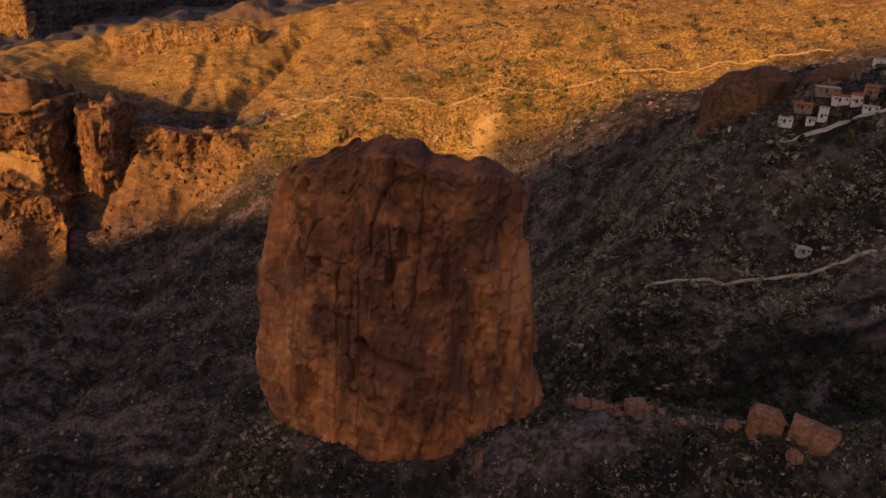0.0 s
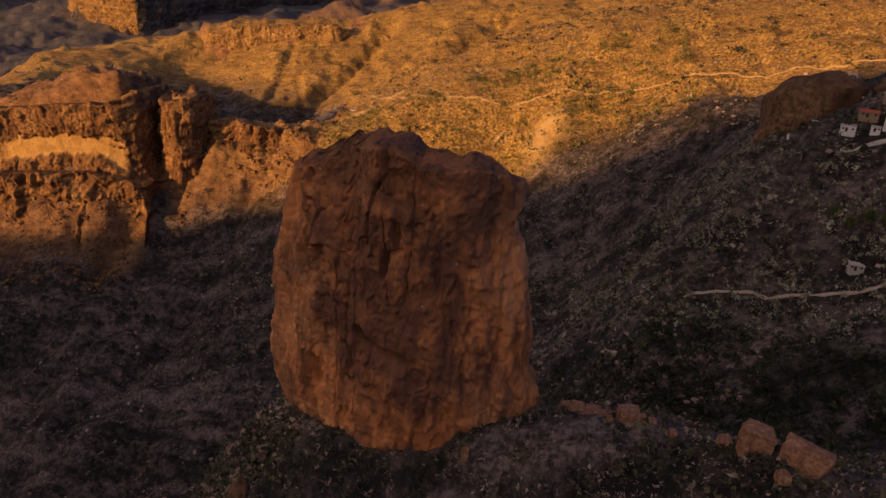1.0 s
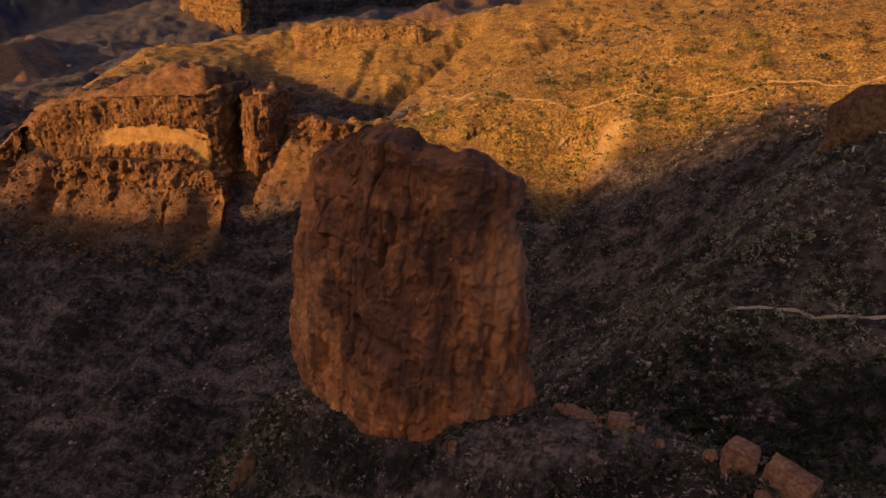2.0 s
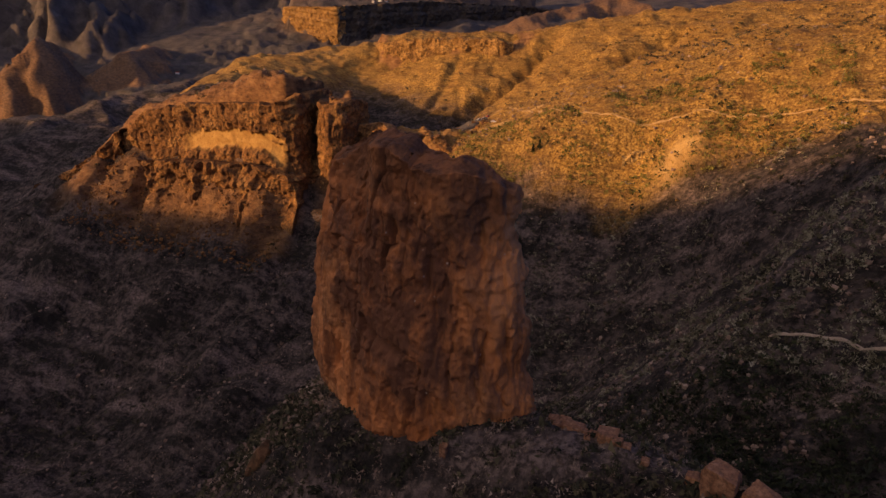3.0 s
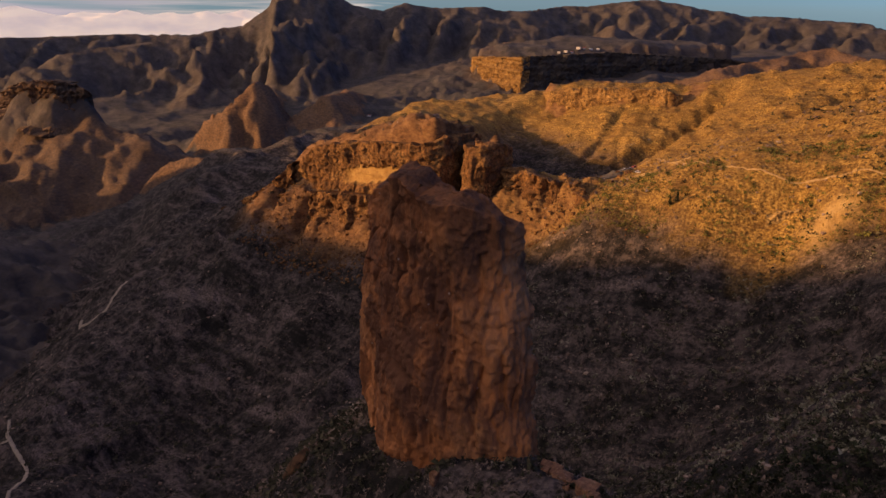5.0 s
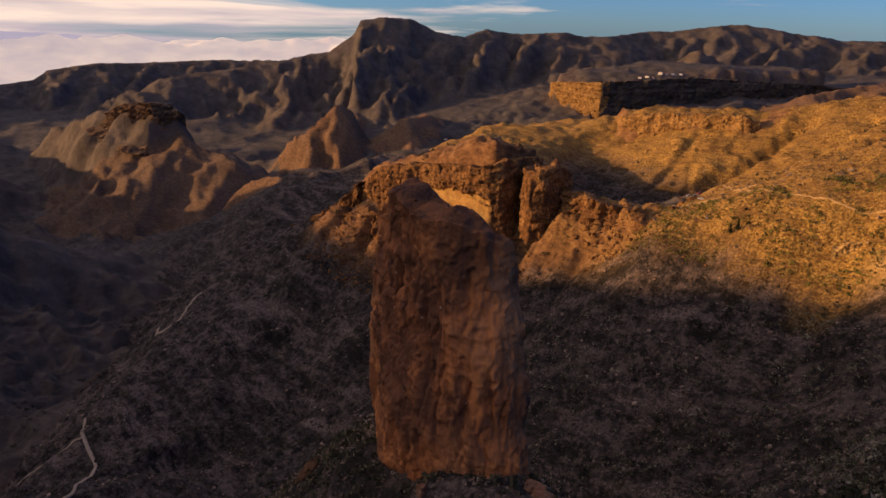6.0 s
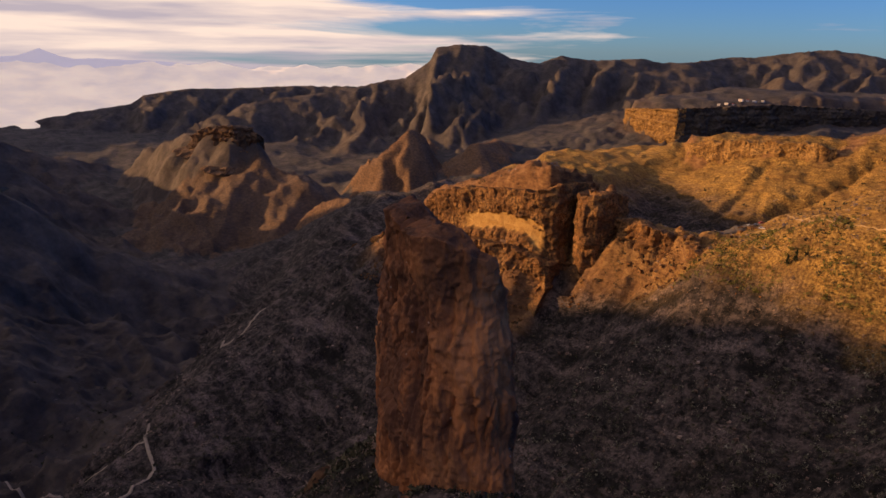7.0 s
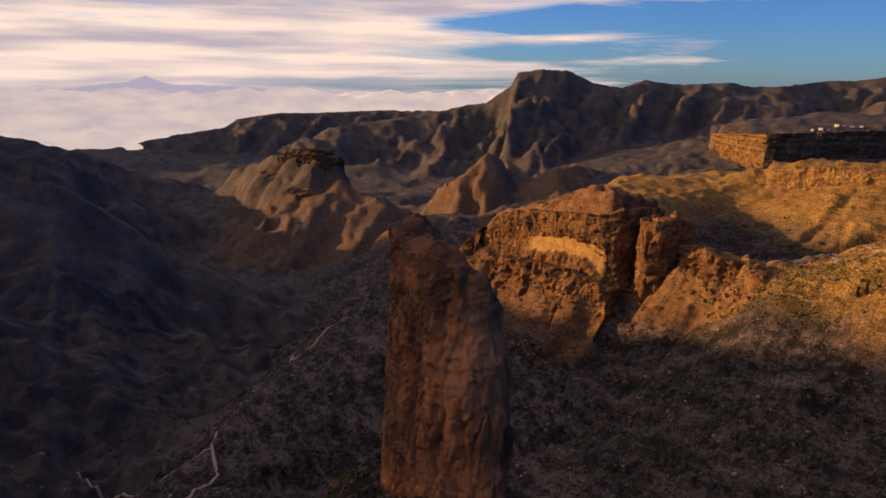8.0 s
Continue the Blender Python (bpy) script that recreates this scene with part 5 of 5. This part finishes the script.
ribbon("track", [(-640, 352), (-622, 332), (-602, 308), (-612, 288), (-640, 292), (-652, 302)], 3.5, M_TRACK, "pale switchback track on the canyon side", "track")
ribbon("track", [(-455, 158), (-480, 128), (-500, 96), (-540, 66), (-600, 50)], 2.0, M_TRACK, "faint pale track along a low spur", "track")
ribbon("road", [(119, 242), (126, 241), (134, 238.5), (143, 236.5), (151, 235), (175, 228)], 1.1, M_CONCRETE, "grey concrete lane below the hamlet", "road")
ribbon("car_park", [(-152, 500), (-143, 512), (-138, 530), (-136, 552)], 10.0, M_ROAD, "dusty car park at the edge of the hill", "road")


# ---- parked cars, poles, trees, far houses ----
M_PAINT = [mat_plain("white_car_paint", (0.7, 0.7, 0.7), 0.35, 0.03), mat_plain("silver_car_paint", (0.4, 0.41, 0.43), 0.3, 0.03, 0.5, 0.5), mat_plain("red_car_paint", (0.4, 0.05, 0.03), 0.35, 0.05)]
M_RUBBER = mat_plain("tyre_rubber", (0.03, 0.03, 0.03), 0.8)
M_TIMBER = mat_plain("grey_timber", (0.18, 0.14, 0.1), 0.9, 0.3, 4.0)


def car(x, y, turn, paint, label):
    root = new("car")
    tagged(root, label, "car", "cars in the car park")
    bm = bmesh.new()
    box(bm, -2.1, -0.85, 0.35, 2.1, 0.85, 0.95, bevel=0.14)
    part("body", bm, paint, root)
    bm = bmesh.new()
    vs = box(bm, -1.2, -0.78, 0.93, 1.0, 0.78, 1.48)
    for v in vs:
        if v.co.z > 1.2:
            v.co.x *= 0.72
            v.co.y *= 0.85
    part("cabin", bm, M_DARK, root, "dark glazed cabin")
    part("roof", boxed(-0.85, -0.66, 1.482, 0.7, 0.66, 1.53, bevel=0.02), paint, root)
    for wx in (-1.3, 1.3):
        for wy in (-0.8, 0.8):
            bm = bmesh.new()
            bmesh.ops.create_cone(bm, cap_ends=True, segments=14, radius1=0.33, radius2=0.33, depth=0.22, matrix=pose(wx, wy, 0.33, 90, 0, 0))
            part("wheel", bm, M_RUBBER, root)
    root.matrix_world = pose(x, y, ground_at(x, y) + 0.9, 0, 0, turn)
    return root


car(-141, 530, 70, M_PAINT[0], "white hatchback parked at the road's edge")
car(-138.5, 534, 66, M_PAINT[1], "silver car parked at the road's edge")
car(-136, 538, 64, M_PAINT[2], "red car parked at the road's edge")
car(-121, 509, 10, M_PAINT[0], "white van parked on the gravel below the road")


def pole(x, y, tall):
    root = new("utility_pole")
    tagged(root, "thin weathered timber utility pole on the hillside", "pole", "poles on the hill")
    bm = bmesh.new()
    bmesh.ops.create_cone(bm, cap_ends=True, segments=10, radius1=0.16, radius2=0.1, depth=tall + 1, matrix=pose(0, 0, tall / 2 - 0.5))
    part("post", bm, M_TIMBER, root)
    part("crossarm", boxed(-0.9, -0.06, tall - 0.7, 0.9, 0.06, tall - 0.56), M_TIMBER, root)
    for k in (-0.8, 0.8):
        bm = bmesh.new()
        bmesh.ops.create_cone(bm, cap_ends=True, segments=8, radius1=0.07, radius2=0.04, depth=0.18, matrix=pose(k, 0, tall - 0.47))
        part("insulator", bm, M_WHITE, root)
    root.matrix_world = pose(x, y, ground_at(x, y), 0, 0, 30)


pole(-11, 507, 9.5)
pole(102, 439, 9.5)


M_BARK = mat_plain("bark", (0.09, 0.065, 0.045), 0.95, 0.35, 3.0)
M_PINE = mat_leaf("dark_tree_leaves", [(0.4, (0.012, 0.016, 0.008)), (0.65, (0.03, 0.038, 0.016)), (0.9, (0.07, 0.075, 0.03))])
M_GREEN = mat_leaf("fresh_green_leaves", [(0.4, (0.03, 0.04, 0.01)), (0.65, (0.07, 0.085, 0.018)), (0.9, (0.13, 0.14, 0.035))])


def tree(x, y, tall, wide, seed, leaf, label, cone=False):
    root = new("tree")
    tagged(root, label, "tree", "trees on the slopes")
    bm = bmesh.new()
    bmesh.ops.create_cone(bm, cap_ends=True, segments=9, radius1=0.05 * tall, radius2=0.015 * tall, depth=tall * 0.75, matrix=pose(0, 0, tall * 0.35))
    g = random.Random(seed)
    for k in range(6):
        bmesh.ops.create_cone(bm, cap_ends=True, segments=6, radius1=0.018 * tall, radius2=0.006 * tall, depth=wide * 0.8,
                              matrix=pose(0, 0, tall * (0.3 + 0.07 * k), 0, 0, g.uniform(0, 360)) @ pose(wide * 0.28, 0, wide * 0.15, 0, 55, 0))
    part("trunk", bm, M_BARK, root)
    h = np.random.default_rng(seed)
    n = 700
    d = h.normal(size=(n, 3))
    d /= np.linalg.norm(d, axis=1, keepdims=True)
    up = h.uniform(0.18, 1.0, n)
    girth = (1 - up) * 1.15 + 0.08 if cone else np.sqrt(np.clip(1 - (2 * (up - 0.62)) ** 2, 0.05, 1))
    girth = girth * (0.75 + 0.5 * noise3(np.arctan2(d[:, 1], d[:, 0]) * 1.3, up * 5, seed, 98))
    r = h.uniform(0.35, 1, n) * girth * wide / 2
    c = np.stack([d[:, 0] * r, d[:, 1] * r, up * tall], -1)
    v = c[:, None, :] + h.normal(size=(n, 3, 3)) * 0.075 * tall ** 0.5 * 1.3
    crown = mesh_object("crown", v.reshape(-1, 3), np.arange(n * 3).reshape(-1, 3), leaf, root, False)
    root.matrix_world = pose(x, y, ground_at(x, y))
    return root


for i, (x, y, tall, wide) in enumerate(((-63, 437, 7, 5.5), (-67, 436, 6, 5))):
    tree(x, y, tall, wide, 600 + i, M_PINE, "dark conifer at the edge of the sunlit terrace", True)
for i, (x, y, tall, wide) in enumerate(((125, 217, 4.5, 5), (121, 219, 4, 5), (129, 214, 4, 4.5), (133, 222, 3.5, 4), (118, 225, 3.5, 4.5), (138, 228, 4, 4.5), (143, 231, 3.5, 4), (127, 238, 3, 3.5), (147, 240, 4, 2.6))):
    tree(x, y, tall, wide, 620 + i, M_GREEN if i < 6 else M_PINE, "low bushy green tree on the slope under the hamlet")

for x, y, w, d_, h_, t_, r_ in ((-1262, 2434, 16, 10, 7, 10, M_CONCRETE), (-1246, 2452, 14, 10, 6, -20, M_TILE), (-1228, 2470, 18, 11, 8, 5, M_CONCRETE), (-1214, 2490, 12, 10, 6, 30, M_TILE),
                                (-1196, 2508, 15, 10, 7, -10, M_CONCRETE), (-1176, 2530, 13, 9, 6, 12, M_CONCRETE), (-1284, 2420, 12, 9, 6, 15, M_CONCRETE), (-1540, 1645, 13, 9, 5, 20, M_TILE)):
    house(x, y, ground_at(x, y) + 1.5, w, d_, h_, t_, M_WHITE, r_, "white house on the far table mountain" if y > 2000 else "lone white farmhouse across the canyon", 2.0 if r_ is M_TILE else 0.0)


def build_water():
    a = np.linspace(0, 2 * math.pi, 60, endpoint=False)
    rr = 1 + 0.2 * fbm(np.cos(a) * 1.5, np.sin(a) * 1.5, 0.2, 3, 99)
    bm = bmesh.new()
    vs = [bm.verts.new((-1845 + 46 * k * math.cos(q), 190 + 26 * k * math.sin(q), -258)) for q, k in zip(a, rr)]
    bm.faces.new(vs)
    m, n, l, p = material("reservoir_water", 0.08)
    p.inputs["Base Color"].default_value = (0.03, 0.05, 0.06, 1)
    p.inputs["Specular IOR Level"].default_value = 0.5
    bump(n, l, noise_node(n, l, coords_of(n), 0.3, 4, 0.5), 0.05, 0.3, p)
    tagged(part("water", bm, m), "small still reservoir in the canyon", "water", kind="structure")


build_water()


def build_rubble(name, x, y, s_, g, mat, label, sink=0.2):
    z, rock, _ = land(x, y)
    n = len(x)
    corner = np.array([(a, b, c) for a in (-1, 1) for b in (-1, 1) for c in (-1, 1)], float)
    v = corner[None] * g.uniform(0.45, 1.0, (n, 8, 3)) * np.array([1, 0.85, 0.65])
    a = g.uniform(0, 2 * math.pi, n)
    ca, sa = np.cos(a)[:, None], np.sin(a)[:, None]
    v = np.stack([v[..., 0] * ca - v[..., 1] * sa, v[..., 0] * sa + v[..., 1] * ca, v[..., 2]], -1) * s_[:, None, None]
    v = v + np.stack([x, y, z + sink * s_], -1)[:, None, :]
    f = np.array([(0, 1, 3, 2), (4, 6, 7, 5), (0, 4, 5, 1), (2, 3, 7, 6), (0, 2, 6, 4), (1, 5, 7, 3)])
    faces = (np.arange(n) * 8)[:, None, None] + f[None]
    ob = mesh_object(name, v.reshape(-1, 3), faces.reshape(-1, 4), mat, None, False)
    return tagged(ob, label, "stones", kind="stuff")


M_RUBBLE = mat_leaf("pinkish_stone", [(0.4, (0.07, 0.046, 0.035)), (0.65, (0.17, 0.115, 0.09)), (0.9, (0.33, 0.25, 0.2))])
x, y, r, g = scatter(15000, 24, 620, 701)
build_rubble("rubble", x, y, (0.18 + g.uniform(0, 1, len(x)) ** 5 * 1.0) * (1 + r / 900), g, M_RUBBLE, "angular pinkish-brown stones strewn over the slopes")
x, y = g.uniform(-262, -128, 2600), g.uniform(436, 520, 2600)
keep = fbm(x / 14, y / 14, 0.4, 3, 702) > -0.05
x, y = x[keep], y[keep]
build_rubble("crag_blocks", x, y, 0.4 + g.uniform(0, 1, len(x)) ** 3 * 1.9, g, M_CLIFF, "broken ochre blocks heaped between the mesa and the terrace", 0.05)
x, y = g.uniform(-470, -262, 2200), g.uniform(385, 447, 2200)
build_rubble("talus_blocks", x, y, 0.4 + g.uniform(0, 1, len(x)) ** 4 * 1.8, g, M_CLIFF, "broken ochre blocks fallen under the mesa", 0.05)
x, y = g.uniform(-420, 330, 2600), g.uniform(420, 900, 2600)
keep = fbm(x / 40, y / 40, 0.4, 3, 703) > 0.1
x, y = x[keep], y[keep]
build_rubble("hill_stones", x, y, 0.35 + g.uniform(0, 1, len(x)) ** 4 * 1.1, g, M_CLIFF, "scattered ochre stones on the golden hillside", 0.1)


# ---- denser growth: bushes under the hamlet, low scrub on the saddle, yellow-green bushes on the terrace edge ----
def build_bushes(name, xs, ys, count, seed, size, mat, label, leaves=12, clump=-0.1, when=None, leaf=0.23):
    g = np.random.default_rng(seed)
    x, y = g.uniform(*xs, count), g.uniform(*ys, count)
    keep = fbm(x / 12, y / 12, 0.2, 3, seed) > clump
    x, y = x[keep], y[keep]
    z = land(x, y)[0]
    if when:
        keep = when(x, y, z)
        x, y, z = x[keep], y[keep], z[keep]
    n = len(x)
    s_ = size * (0.4 + g.uniform(0, 1, n) ** 2 * 1.3)
    d = g.normal(size=(n, leaves, 3))
    d /= np.linalg.norm(d, axis=2, keepdims=True)
    d[:, :, 2] = np.abs(d[:, :, 2])
    centre = d * g.uniform(0.3, 1.0, (n, leaves, 1)) * s_[:, None, None]
    v = np.stack([x, y, z - 0.1], -1)[:, None, None, :] + centre[:, :, None, :] + g.normal(size=(n, leaves, 3, 3)) * leaf * s_[:, None, None, None]
    ob = mesh_object(name, v.reshape(-1, 3), np.arange(n * leaves * 3).reshape(-1, 3), mat, None, False)
    return tagged(ob, label, "shrubs", kind="stuff")


M_OLIVE = mat_leaf("olive_grey_leaves", [(0.4, (0.06, 0.062, 0.036)), (0.65, (0.175, 0.165, 0.112)), (0.9, (0.3, 0.28, 0.22))])
M_LIME = mat_leaf("yellow_green_leaves", [(0.4, (0.05, 0.05, 0.014)), (0.65, (0.12, 0.115, 0.03)), (0.9, (0.2, 0.18, 0.05))])
M_BRUSH = mat_leaf("brown_dry_brush", [(0.4, (0.035, 0.022, 0.01)), (0.65, (0.10, 0.062, 0.024)), (0.9, (0.2, 0.13, 0.05))])
build_bushes("slope_bushes", (45, 270), (150, 335), 16000, 801, 1.25, M_OLIVE, "olive-grey bushes covering the slope under the hamlet", 18, -0.2,
             lambda x, y, z: along(GULLY, x, y)[0] > 22)
build_bushes("saddle_scrub", (-60, 130), (50, 135), 9000, 802, 0.6, M_DRY, "low dry scrub on the saddle below the tower", 9, -0.7, leaf=0.36)
build_bushes("saddle_bushes", (-70, 130), (40, 130), 7000, 805, 0.95, M_SCRUB, "dark low bushes on the saddle below the tower", 14, -0.7, leaf=0.34)
build_bushes("terrace_bushes", (-140, 110), (400, 485), 6000, 803, 1.6, M_LIME, "yellow-green bushes along the edge of the terrace", 12, -0.1, lambda x, y, z: y + 0.12 * x > 414)
build_bushes("hill_bushes", (-300, 330), (400, 900), 7500, 804, 1.35, M_BRUSH, "brown dry bushes on the golden hillside", 9, 0.1)
build_bushes("valley_bushes", (-170, 95), (205, 405), 7500, 806, 1.3, M_OLIVE, "olive-grey bushes dotted over the shaded valley side", 9, 0.0, leaf=0.3)
